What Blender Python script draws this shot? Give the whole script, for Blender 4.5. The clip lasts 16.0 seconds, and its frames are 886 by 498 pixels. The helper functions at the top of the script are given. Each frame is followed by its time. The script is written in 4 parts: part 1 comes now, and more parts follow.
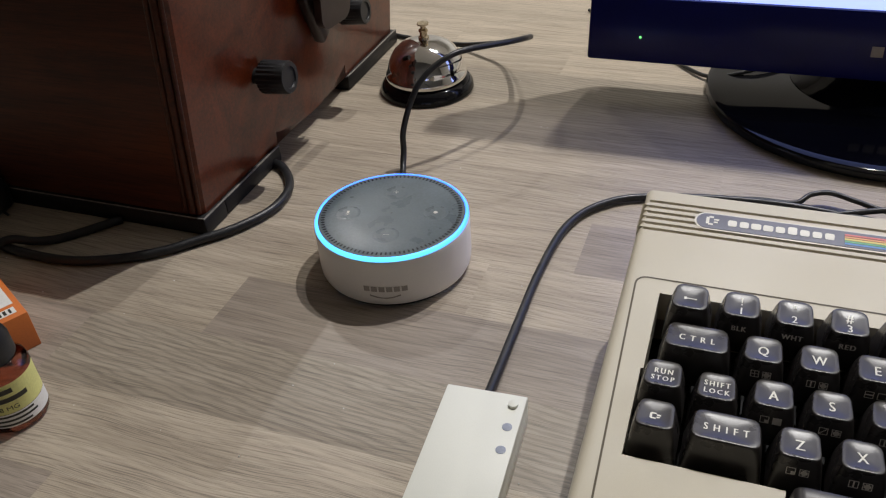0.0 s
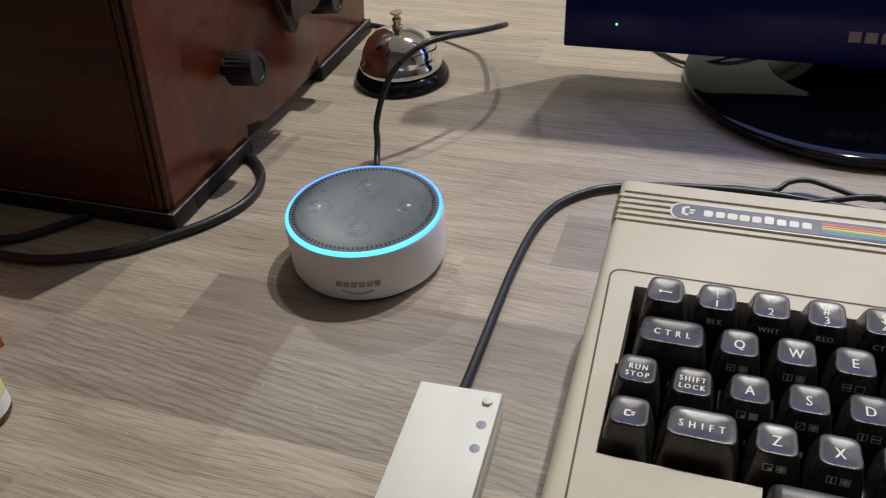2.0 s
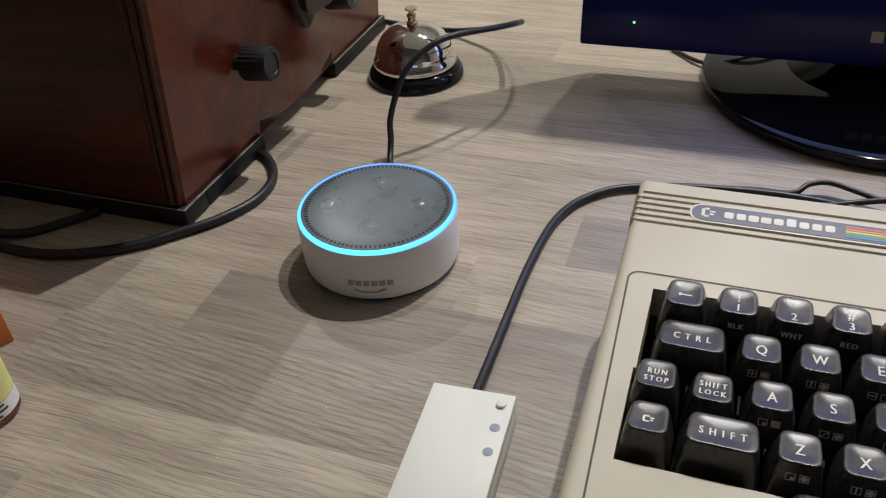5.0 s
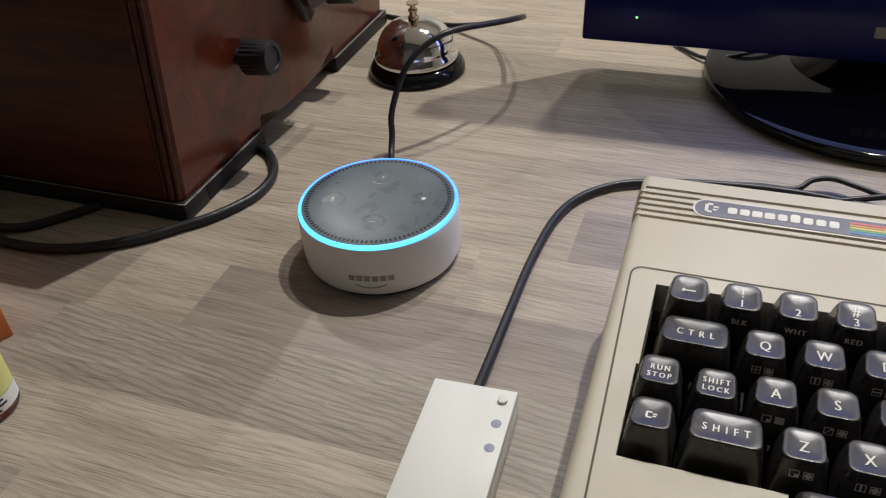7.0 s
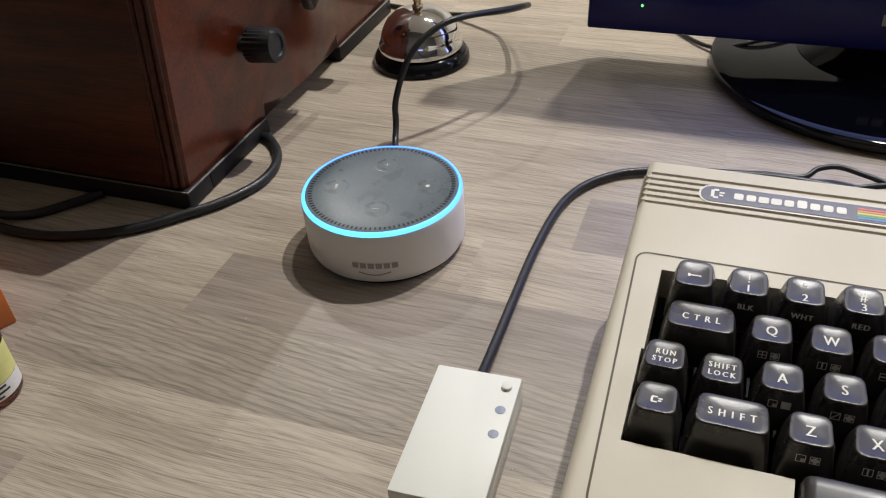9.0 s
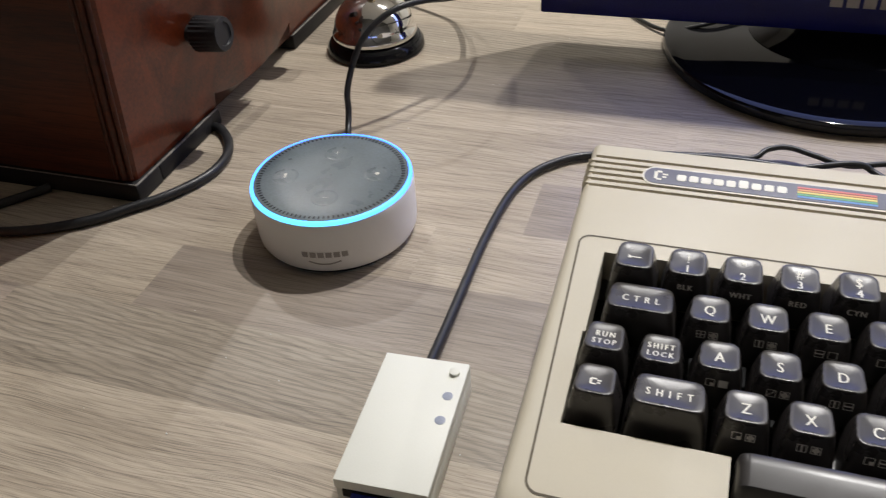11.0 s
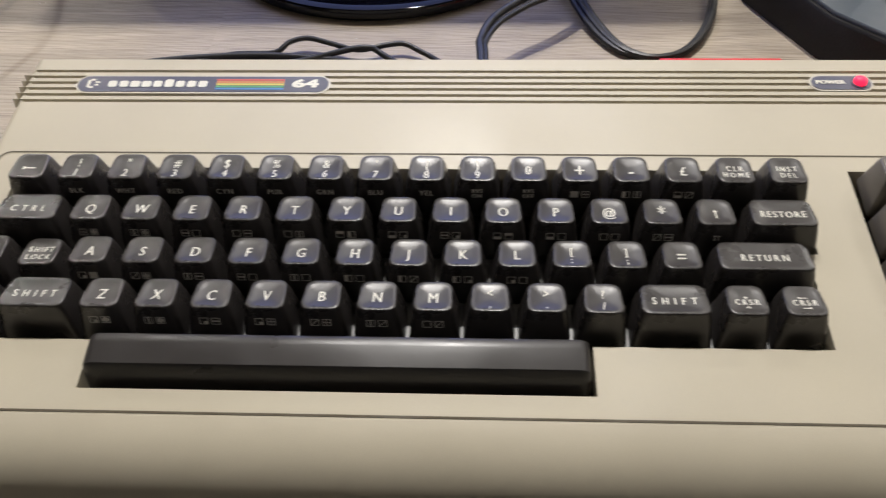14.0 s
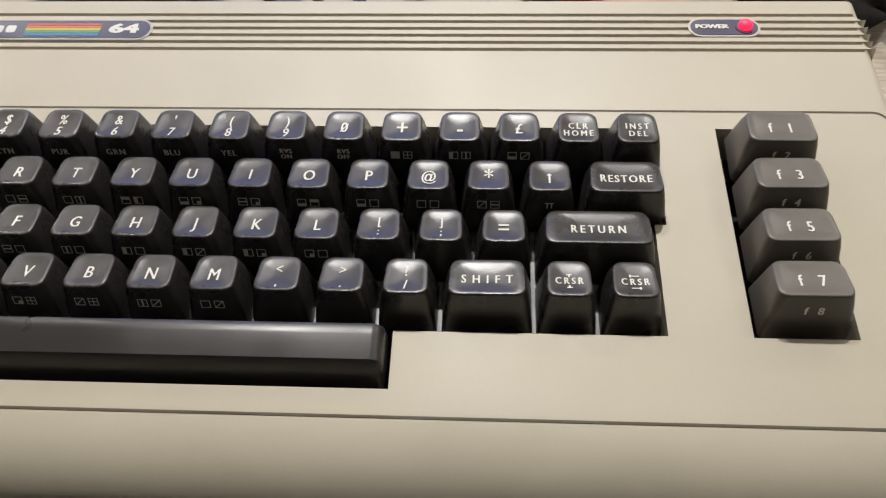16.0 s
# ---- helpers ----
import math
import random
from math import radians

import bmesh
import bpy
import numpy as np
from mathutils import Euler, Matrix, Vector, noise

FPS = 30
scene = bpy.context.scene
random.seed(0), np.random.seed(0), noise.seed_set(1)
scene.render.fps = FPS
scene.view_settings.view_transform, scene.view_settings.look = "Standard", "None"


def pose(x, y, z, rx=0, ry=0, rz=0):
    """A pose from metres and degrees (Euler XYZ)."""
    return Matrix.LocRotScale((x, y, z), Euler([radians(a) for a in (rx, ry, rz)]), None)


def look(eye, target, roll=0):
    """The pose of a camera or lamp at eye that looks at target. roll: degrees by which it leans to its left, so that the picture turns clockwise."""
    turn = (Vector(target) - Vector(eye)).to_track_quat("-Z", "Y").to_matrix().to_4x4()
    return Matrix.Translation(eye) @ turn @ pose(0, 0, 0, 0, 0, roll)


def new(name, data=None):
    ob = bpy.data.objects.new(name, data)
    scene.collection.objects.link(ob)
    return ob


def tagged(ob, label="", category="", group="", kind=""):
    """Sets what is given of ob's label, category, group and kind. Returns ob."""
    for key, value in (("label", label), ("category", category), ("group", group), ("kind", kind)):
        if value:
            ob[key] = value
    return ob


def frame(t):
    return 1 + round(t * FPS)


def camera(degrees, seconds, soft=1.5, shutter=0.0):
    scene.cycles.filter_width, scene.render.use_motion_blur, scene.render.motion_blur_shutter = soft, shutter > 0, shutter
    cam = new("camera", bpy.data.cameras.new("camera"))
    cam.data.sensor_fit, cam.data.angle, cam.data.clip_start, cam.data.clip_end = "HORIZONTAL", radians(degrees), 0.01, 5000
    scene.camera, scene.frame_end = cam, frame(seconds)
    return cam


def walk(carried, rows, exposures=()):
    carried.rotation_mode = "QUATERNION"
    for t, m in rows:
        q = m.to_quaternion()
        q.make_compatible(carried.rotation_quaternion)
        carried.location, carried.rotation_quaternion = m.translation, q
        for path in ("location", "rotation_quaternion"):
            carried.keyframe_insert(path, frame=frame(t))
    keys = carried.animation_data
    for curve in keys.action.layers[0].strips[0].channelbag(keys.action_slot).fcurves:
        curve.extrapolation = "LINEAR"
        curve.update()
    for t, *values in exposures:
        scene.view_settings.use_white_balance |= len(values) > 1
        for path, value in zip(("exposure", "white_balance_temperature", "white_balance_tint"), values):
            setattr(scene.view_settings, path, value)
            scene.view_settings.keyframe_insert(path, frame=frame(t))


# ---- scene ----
cam = camera(55.5, 16.0, soft=1.2, shutter=0.32)
PATH = [
    (0, (0.007, -0.032, 0.293), (-0.606, 1.467, -0.88), -4.4),
    (0.5, (0.008, -0.029, 0.293), (-0.598, 1.47, -0.885), -4.6),
    (1, (0.009, -0.024, 0.293), (-0.567, 1.479, -0.894), -4.3),
    (1.5, (0.009, -0.024, 0.291), (-0.569, 1.477, -0.898), -4.5),
    (2, (0.01, -0.022, 0.289), (-0.567, 1.474, -0.906), -4.5),
    (2.5, (0.007, -0.019, 0.286), (-0.576, 1.472, -0.913), -4.5),
    (3, (0.007, -0.018, 0.284), (-0.584, 1.468, -0.917), -4.5),
    (3.5, (0.006, -0.019, 0.285), (-0.588, 1.466, -0.916), -4.4),
    (4, (0.006, -0.018, 0.286), (-0.588, 1.47, -0.911), -4.3),
    (6.5, (0.006, -0.018, 0.285), (-0.597, 1.464, -0.914), -4.4),
    (7, (0.005, -0.017, 0.284), (-0.592, 1.465, -0.919), -4.2),
    (7.5, (0.006, -0.017, 0.282), (-0.595, 1.462, -0.922), -4.3),
    (8, (0.005, -0.018, 0.281), (-0.6, 1.457, -0.927), -4.3),
    (10.5, (0.005, -0.016, 0.278), (-0.586, 1.452, -0.944), -4.3),
    (11, (0.017, -0.013, 0.277), (-0.529, 1.462, -0.959), -4.3),
    (11.5, (0.036, -0.013, 0.274), (-0.424, 1.465, -0.992), -3.7),
    (12, (0.057, -0.012, 0.271), (-0.309, 1.453, -1.04), -3.1),
    (12.5, (0.08, -0.011, 0.274), (-0.171, 1.448, -1.071), -2.2),
    (13, (0.107, -0.011, 0.278), (-0.07, 1.427, -1.102), -2.1),
    (13.5, (0.136, -0.01, 0.28), (-0.01, 1.404, -1.126), -2.8),
    (14, (0.172, -0.008, 0.282), (0.089, 1.401, -1.136), -1.8),
    (14.5, (0.209, -0.003, 0.279), (0.189, 1.38, -1.166), -0.5),
    (15, (0.236, 0.005, 0.277), (0.265, 1.353, -1.2), 0.4),
    (15.5, (0.239, 0.013, 0.269), (0.144, 1.359, -1.207), -3.2),
    (16, (0.238, 0.024, 0.258), (0.133, 1.35, -1.236), -2.5),
]
walk(cam, [(t, look(eye, target, roll)) for t, eye, target, roll in PATH], exposures=[(0.0, -0.41, 6500, 10), (4.0, -0.40, 6500, 10), (7.5, -0.36, 6540, 10), (8.0, -0.29, 6540, 10), (11.0, -0.10, 6540, 10), (13.0, -0.06, 6720, 10), (14.0, -0.06, 6700, 10), (16.0, -0.08, 6600, 10)])

# ---- world and light ----
world = bpy.data.worlds.new("world")
scene.world = world
world.use_nodes = True
world.node_tree.nodes["Background"].inputs[0].default_value = (0.9, 0.93, 1.0, 1)
world.node_tree.nodes["Background"].inputs[1].default_value = 0.05


def downlight_or_fill(x, y, z, watts, radius, colour):
    data = bpy.data.lights.new("downlight_or_fill", "SPOT")
    data.energy, data.shadow_soft_size, data.color = watts, radius, colour
    data.spot_size, data.spot_blend = radians(140), 0.7
    ob = new("downlight_or_fill", data)
    ob.matrix_world = pose(x, y, z)
    return ob


CEIL = 1.65
WARM = (0.985, 0.966, 0.945)
# First two follow from the shadows; the last three are added fill, unseen.
LAMPS = [(0.25, 1.09, 97.0), (-0.06, 1.12, 37.0), (1.65, 0.9, 15.0), (1.5, 2.0, 34.0), (-1.2, 1.9, 36.0)]
for lx, ly, lw in LAMPS:
    downlight_or_fill(lx, ly, CEIL - 0.02, lw, 0.015, WARM)


# ---- materials ----
def material(name, colour, rough=0.5, metal=0.0, var=0.12, scale=60.0, fine=900.0, bump=0.05, coat=0.0, dist=0.0005, spec=0.5):
    """A plain surface with mottling at two scales and fine relief."""
    m = bpy.data.materials.new(name)
    m.use_nodes = True
    nt = m.node_tree
    b = nt.nodes["Principled BSDF"]
    tc = nt.nodes.new("ShaderNodeTexCoord")
    n1 = nt.nodes.new("ShaderNodeTexNoise")
    n1.inputs["Scale"].default_value, n1.inputs["Detail"].default_value = scale, 4
    n2 = nt.nodes.new("ShaderNodeTexNoise")
    n2.inputs["Scale"].default_value, n2.inputs["Detail"].default_value = fine, 2
    for n in (n1, n2):
        nt.links.new(tc.outputs["Object"], n.inputs["Vector"])
    add = nt.nodes.new("ShaderNodeMath")
    add.operation = "ADD"
    nt.links.new(n1.outputs["Fac"], add.inputs[0])
    nt.links.new(n2.outputs["Fac"], add.inputs[1])
    ramp = nt.nodes.new("ShaderNodeMapRange")
    ramp.inputs["From Min"].default_value, ramp.inputs["From Max"].default_value = 0.6, 1.4
    ramp.inputs["To Min"].default_value, ramp.inputs["To Max"].default_value = 1 - var, 1 + var
    nt.links.new(add.outputs[0], ramp.inputs["Value"])
    mul = nt.nodes.new("ShaderNodeVectorMath")
    mul.operation = "SCALE"
    mul.inputs[0].default_value = colour
    nt.links.new(ramp.outputs[0], mul.inputs["Scale"])
    nt.links.new(mul.outputs[0], b.inputs["Base Color"])
    rr = nt.nodes.new("ShaderNodeMapRange")
    rr.inputs["From Min"].default_value, rr.inputs["From Max"].default_value = 0.3, 0.7
    rr.inputs["To Min"].default_value, rr.inputs["To Max"].default_value = max(0.02, rough * 0.8), min(1, rough * 1.2)
    nt.links.new(n1.outputs["Fac"], rr.inputs["Value"])
    nt.links.new(rr.outputs[0], b.inputs["Roughness"])
    b.inputs["Metallic"].default_value = metal
    b.inputs["Specular IOR Level"].default_value = spec
    b.inputs["Coat Weight"].default_value = coat
    b.inputs["Coat Roughness"].default_value = 0.08
    if bump:
        bp = nt.nodes.new("ShaderNodeBump")
        bp.inputs["Strength"].default_value, bp.inputs["Distance"].default_value = bump, dist
        nt.links.new(n2.outputs["Fac"], bp.inputs["Height"])
        nt.links.new(bp.outputs[0], b.inputs["Normal"])
    return m


def grained(name, light, dark, rough, stretch, per_piece=0.0, coat=0.0, bump=0.15, streak=0.5, spec=0.5, pores=330.0, rings_depth=0.0, fibre=80.0, along=3.0):
    """Wood: long grain along x, in fine streaks and broad bands, each piece with its own tone."""
    m = bpy.data.materials.new(name)
    m.use_nodes = True
    nt = m.node_tree
    N, L = nt.nodes.new, nt.links.new
    b = nt.nodes["Principled BSDF"]
    tc, info = N("ShaderNodeTexCoord"), N("ShaderNodeObjectInfo")
    shift = N("ShaderNodeVectorMath")
    shift.operation = "MULTIPLY_ADD"
    shift.inputs[1].default_value = (1, 1, 1)
    off = N("ShaderNodeVectorMath")
    off.operation = "SCALE"
    off.inputs[0].default_value = (7.3, 3.1, 5.7)
    L(info.outputs["Random"], off.inputs["Scale"])
    L(tc.outputs["Object"], shift.inputs[0])
    L(off.outputs[0], shift.inputs[2])

    def noise_at(scale, detail, rough_n=0.55, distort=0.0, source=None):
        mp = N("ShaderNodeMapping")
        mp.inputs["Scale"].default_value = scale
        L((source or shift).outputs[0], mp.inputs["Vector"])
        n = N("ShaderNodeTexNoise")
        n.inputs["Scale"].default_value, n.inputs["Detail"].default_value = 1.0, detail
        n.inputs["Roughness"].default_value, n.inputs["Distortion"].default_value = rough_n, distort
        L(mp.outputs[0], n.inputs["Vector"])
        return n

    warp = noise_at((stretch * 1.6, stretch * 3.5, stretch * 3.5), 1)
    lift = N("ShaderNodeMath")
    lift.operation = "MULTIPLY"
    lift.inputs[1].default_value = 0.012
    L(warp.outputs["Fac"], lift.inputs[0])
    vec = N("ShaderNodeCombineXYZ")
    L(lift.outputs[0], vec.inputs["Y"])
    bent = N("ShaderNodeVectorMath")
    L(shift.outputs[0], bent.inputs[0])
    L(vec.outputs[0], bent.inputs[1])
    band = noise_at((stretch * 0.8, stretch * 7, stretch * 7), 3, distort=1.4)
    grain = noise_at((stretch * along, stretch * fibre, stretch * fibre), 6, 0.70, source=bent)
    pore = noise_at((stretch * along * 3.0, stretch * pores, stretch * pores), 3, 0.6, source=bent)
    ring_map = N("ShaderNodeMapping")
    ring_map.inputs["Scale"].default_value = (stretch * 0.55, stretch * 2.2, stretch * 2.2)
    L(shift.outputs[0], ring_map.inputs["Vector"])
    rings = N("ShaderNodeTexWave")
    rings.wave_type, rings.rings_direction = "RINGS", "Z"
    rings.inputs["Scale"].default_value, rings.inputs["Distortion"].default_value = 7.0, 5.0
    rings.inputs["Detail"].default_value, rings.inputs["Detail Scale"].default_value = 3.0, 1.6
    L(ring_map.outputs[0], rings.inputs["Vector"])
    figure = N("ShaderNodeMapRange")
    figure.inputs["From Min"].default_value, figure.inputs["From Max"].default_value = 0.0, 0.55
    figure.inputs["To Min"].default_value, figure.inputs["To Max"].default_value = 1 - rings_depth, 1.0
    L(rings.outputs["Fac"], figure.inputs["Value"])
    mix = N("ShaderNodeMath")
    mix.operation = "MULTIPLY_ADD"
    L(grain.outputs["Fac"], mix.inputs[0])
    mix.inputs[1].default_value = 1.0
    L(band.outputs["Fac"], mix.inputs[2])
    ramp = N("ShaderNodeValToRGB")
    ramp.color_ramp.elements[0].position, ramp.color_ramp.elements[0].color = 0.36, (*dark, 1)
    ramp.color_ramp.elements[1].position, ramp.color_ramp.elements[1].color = 0.62, (*light, 1)
    half = N("ShaderNodeMath")
    half.operation = "MULTIPLY"
    half.inputs[1].default_value = 0.5
    L(mix.outputs[0], half.inputs[0])
    L(half.outputs[0], ramp.inputs["Fac"])
    pr = N("ShaderNodeMapRange")
    pr.inputs["From Min"].default_value, pr.inputs["From Max"].default_value = 0.38, 0.48
    pr.inputs["To Min"].default_value, pr.inputs["To Max"].default_value = 1 - streak, 1.0
    L(pore.outputs["Fac"], pr.inputs["Value"])
    tone = N("ShaderNodeMapRange")
    tone.inputs["To Min"].default_value, tone.inputs["To Max"].default_value = 1 - per_piece, 1 + per_piece
    L(info.outputs["Random"], tone.inputs["Value"])
    both = N("ShaderNodeMath")
    both.operation = "MULTIPLY"
    L(pr.outputs[0], both.inputs[0])
    toned = N("ShaderNodeMath")
    toned.operation = "MULTIPLY"
    L(tone.outputs[0], toned.inputs[0])
    L(figure.outputs[0], toned.inputs[1])
    L(toned.outputs[0], both.inputs[1])
    out = N("ShaderNodeVectorMath")
    out.operation = "SCALE"
    L(ramp.outputs[0], out.inputs[0])
    L(both.outputs[0], out.inputs["Scale"])
    L(out.outputs[0], b.inputs["Base Color"])
    rr = N("ShaderNodeMapRange")
    rr.inputs["To Min"].default_value, rr.inputs["To Max"].default_value = rough * 1.25, rough * 0.8
    L(grain.outputs["Fac"], rr.inputs["Value"])
    L(rr.outputs[0], b.inputs["Roughness"])
    b.inputs["Coat Weight"].default_value, b.inputs["Coat Roughness"].default_value = coat, 0.12
    bp = N("ShaderNodeBump")
    b.inputs["Specular IOR Level"].default_value = spec
    bp.inputs["Strength"].default_value, bp.inputs["Distance"].default_value = bump, 0.0004
    L(pore.outputs["Fac"], bp.inputs["Height"])
    L(bp.outputs[0], b.inputs["Normal"])
    return m


def glowing(name, colour, strength):
    m = bpy.data.materials.new(name)
    m.use_nodes = True
    b = m.node_tree.nodes["Principled BSDF"]
    b.inputs["Base Color"].default_value = (*colour, 1)
    b.inputs["Emission Color"].default_value = (*colour, 1)
    b.inputs["Emission Strength"].default_value = strength
    return m


def glass(name, colour, rough=0.02):
    m = bpy.data.materials.new(name)
    m.use_nodes = True
    b = m.node_tree.nodes["Principled BSDF"]
    b.inputs["Base Color"].default_value = (*colour, 1)
    b.inputs["Roughness"].default_value = rough
    b.inputs["Transmission Weight"].default_value = 1.0
    b.inputs["IOR"].default_value = 1.45
    return m


OAK = dict(rough=0.37, stretch=6.0, per_piece=0.06, bump=0.30, along=1.5, fibre=150.0, pores=330.0)
WORKTOP = grained("worktop_oak_laminate", (0.530, 0.452, 0.352), (0.355, 0.293, 0.222), rings_depth=0.10, streak=0.44, **OAK)
WORKTOP_MID = grained("worktop_oak_laminate_figured", (0.385, 0.330, 0.260), (0.280, 0.235, 0.180), rings_depth=0.26, streak=0.36, **OAK)
WORKTOP_DARK = grained("worktop_oak_laminate_dark", (0.388, 0.327, 0.268), (0.254, 0.210, 0.168), rings_depth=0.10, streak=0.34, **OAK)
FLOORING = grained("pale_floor", (0.82, 0.80, 0.75), (0.70, 0.68, 0.63), 0.35, 3.0, per_piece=0.04, streak=0.12)
MAHOGANY = grained("varnished_mahogany", (0.150, 0.027, 0.007), (0.056, 0.0105, 0.004), 0.30, 5.0, coat=0.30, bump=0.05, streak=0.30, spec=0.3)
DARKWOOD = grained("dark_mahogany", (0.108, 0.028, 0.012), (0.044, 0.013, 0.007), 0.40, 5.0, coat=0.05, bump=0.05, streak=0.3, spec=0.25)
CASE = material("beige_case_plastic", (0.548, 0.497, 0.388), 0.42, var=0.07, scale=25, fine=4200, bump=0.12, spec=0.4)
SEAM_SHADE = material("case_seam_shade", (0.10, 0.08, 0.05), 0.7)
KEY = material("dark_brown_key_plastic", (0.036, 0.032, 0.031), 0.30, var=0.25, scale=90, fine=2500, bump=0.08, spec=0.6)
BARKEY = material("dark_space_bar_plastic", (0.032, 0.029, 0.029), 0.34, var=0.08, scale=60, fine=2500, bump=0.05, spec=0.6)
FKEY = material("grey_brown_key_plastic", (0.125, 0.111, 0.092), 0.36, var=0.15, scale=90, fine=2500, bump=0.06)
LEGEND = material("cream_legend_print", (0.78, 0.76, 0.68), 0.5, var=0.04)
LEGEND_DIM = material("pale_legend_print", (0.93, 0.90, 0.84), 0.5, var=0.04)
BLACK = material("black_rubber", (0.018, 0.018, 0.019), 0.40, var=0.3, scale=120, spec=0.4)
BLACK_DULL = material("black_moulding", (0.016, 0.015, 0.015), 0.5, var=0.4, scale=50, spec=0.25)
GLOSS = material("black_gloss_plastic", (0.006, 0.006, 0.007), 0.07, var=0.2, scale=20, bump=0.0, coat=0.0, spec=0.27)
# Black plastic; the strong blue paints the screen's glow into its colour.
BEZEL = material("black_bezel_with_screen_glow", (0.008, 0.010, 0.105), 0.22, var=0.2, scale=20, bump=0.0, spec=0.22)
CHROME = material("chrome", (0.78, 0.77, 0.75), 0.07, metal=1.0, var=0.04, scale=30, bump=0.0)
BRASS = material("worn_nickel_brass", (0.62, 0.52, 0.36), 0.25, metal=1.0)
WHITE = material("white_plastic", (0.90, 0.875, 0.86), 0.40, var=0.02, scale=30, bump=0.02)
CREAM = material("cream_printed_plastic", (0.785, 0.79, 0.72), 0.50, var=0.03, scale=18, fine=1800, bump=0.10)
SLATE = material("slate_grey_matt_plastic", (0.112, 0.138, 0.150), 0.32, var=0.28, scale=45, fine=700, bump=0.02)
# Near-black colour that paints the shade inside holes, slots and gaps.
HOLE_SHADE = material("painted_hole_shade", (0.009, 0.009, 0.010), 0.9, bump=0)
PRINT_GREY = material("grey_print", (0.36, 0.33, 0.31), 0.5, bump=0)
BUTTON = material("blue_grey_button", (0.30, 0.33, 0.42), 0.5, var=0.15, scale=400, bump=0)
CARD = material("blue_card", (0.03, 0.05, 0.42), 0.4)
SILVER = material("silver_badge_rim", (0.50, 0.47, 0.41), 0.45, metal=0.2)
BADGE = material("slate_blue_badge", (0.075, 0.078, 0.125), 0.35, bump=0)
STRIPES = [material("badge_stripe", c, 0.4, bump=0, var=0.03) for c in
           ((0.60, 0.10, 0.09), (0.62, 0.25, 0.08), (0.66, 0.52, 0.12), (0.10, 0.36, 0.16), (0.07, 0.24, 0.55))]
POWER_LED = glowing("red_led", (1.0, 0.02, 0.07), 1.6)
GREEN_LED = glowing("green_led", (0.2, 1.0, 0.25), 2.0)
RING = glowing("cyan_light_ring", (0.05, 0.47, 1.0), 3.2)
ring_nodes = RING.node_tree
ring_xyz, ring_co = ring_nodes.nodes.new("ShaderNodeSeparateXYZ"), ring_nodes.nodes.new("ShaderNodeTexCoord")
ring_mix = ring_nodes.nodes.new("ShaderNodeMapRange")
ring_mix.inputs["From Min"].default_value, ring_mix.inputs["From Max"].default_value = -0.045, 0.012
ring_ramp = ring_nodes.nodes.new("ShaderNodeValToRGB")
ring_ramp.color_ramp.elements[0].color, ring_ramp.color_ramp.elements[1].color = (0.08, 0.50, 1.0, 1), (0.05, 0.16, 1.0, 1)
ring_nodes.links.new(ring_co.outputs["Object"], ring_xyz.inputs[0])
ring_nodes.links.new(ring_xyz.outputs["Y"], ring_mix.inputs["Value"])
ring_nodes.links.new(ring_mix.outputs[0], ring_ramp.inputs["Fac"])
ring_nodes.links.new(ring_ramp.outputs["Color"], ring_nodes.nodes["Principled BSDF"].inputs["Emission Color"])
SCREEN = glowing("blue_screen", (0.34, 0.43, 1.0), 2.2)
ORANGE = material("orange_card", (0.62, 0.17, 0.035), 0.5, var=0.08)
PAPER = material("white_label", (0.78, 0.77, 0.74), 0.6, bump=0)
YELLOW = material("yellow_label", (0.72, 0.70, 0.26), 0.5, bump=0)
INK = material("dark_ink", (0.03, 0.028, 0.02), 0.6, bump=0)
AMBER = glass("amber_liquid", (0.42, 0.12, 0.07))
RED = material("red_plastic", (0.75, 0.035, 0.05), 0.35)
GREYTOP = material("blue_grey_plastic", (0.080, 0.098, 0.115), 0.42, var=0.1, scale=80)
PLUG = material("grey_plug_plastic", (0.050, 0.060, 0.070), 0.45, var=0.12, scale=80)
WALLPAINT = material("white_wall_paint", (0.74, 0.72, 0.68), 0.8, var=0.03, scale=3, fine=300)
# Dark paint for the added south wall, so it throws back little light.
GREYPAINT = material("light_blocking_grey_paint", (0.10, 0.097, 0.094), 0.8, var=0.03, scale=3, fine=300)
PCB = material("grey_keyboard_plate", (0.30, 0.30, 0.30), 0.5)


# ---- mesh helpers ----
def part(name, bm, mat, parent=None, label="", smooth=True, m=None):
    """Links a bmesh as one mesh object, under a thing or a part."""
    me = bpy.data.meshes.new(name)
    bmesh.ops.recalc_face_normals(bm, faces=bm.faces)
    bm.to_mesh(me)
    bm.free()
    return link(name, me, mat, parent, label, smooth, m)


def link(name, me, mat, parent=None, label="", smooth=True, m=None):
    if mat is not None and not me.materials:
        me.materials.append(mat)
    if smooth:
        me.shade_smooth()
        me.set_sharp_from_angle(angle=radians(38))
    ob = new(name, me)
    if m is not None:
        ob.matrix_basis = m
    if parent is not None:
        ob.parent = parent
    if label:
        ob["label"] = label
    return ob


def thing(name, label, category, m=None, group="", kind=""):
    ob = new(name)
    ob.empty_display_size = 0.02
    if m is not None:
        ob.matrix_basis = m
    return tagged(ob, label, category, group, kind)


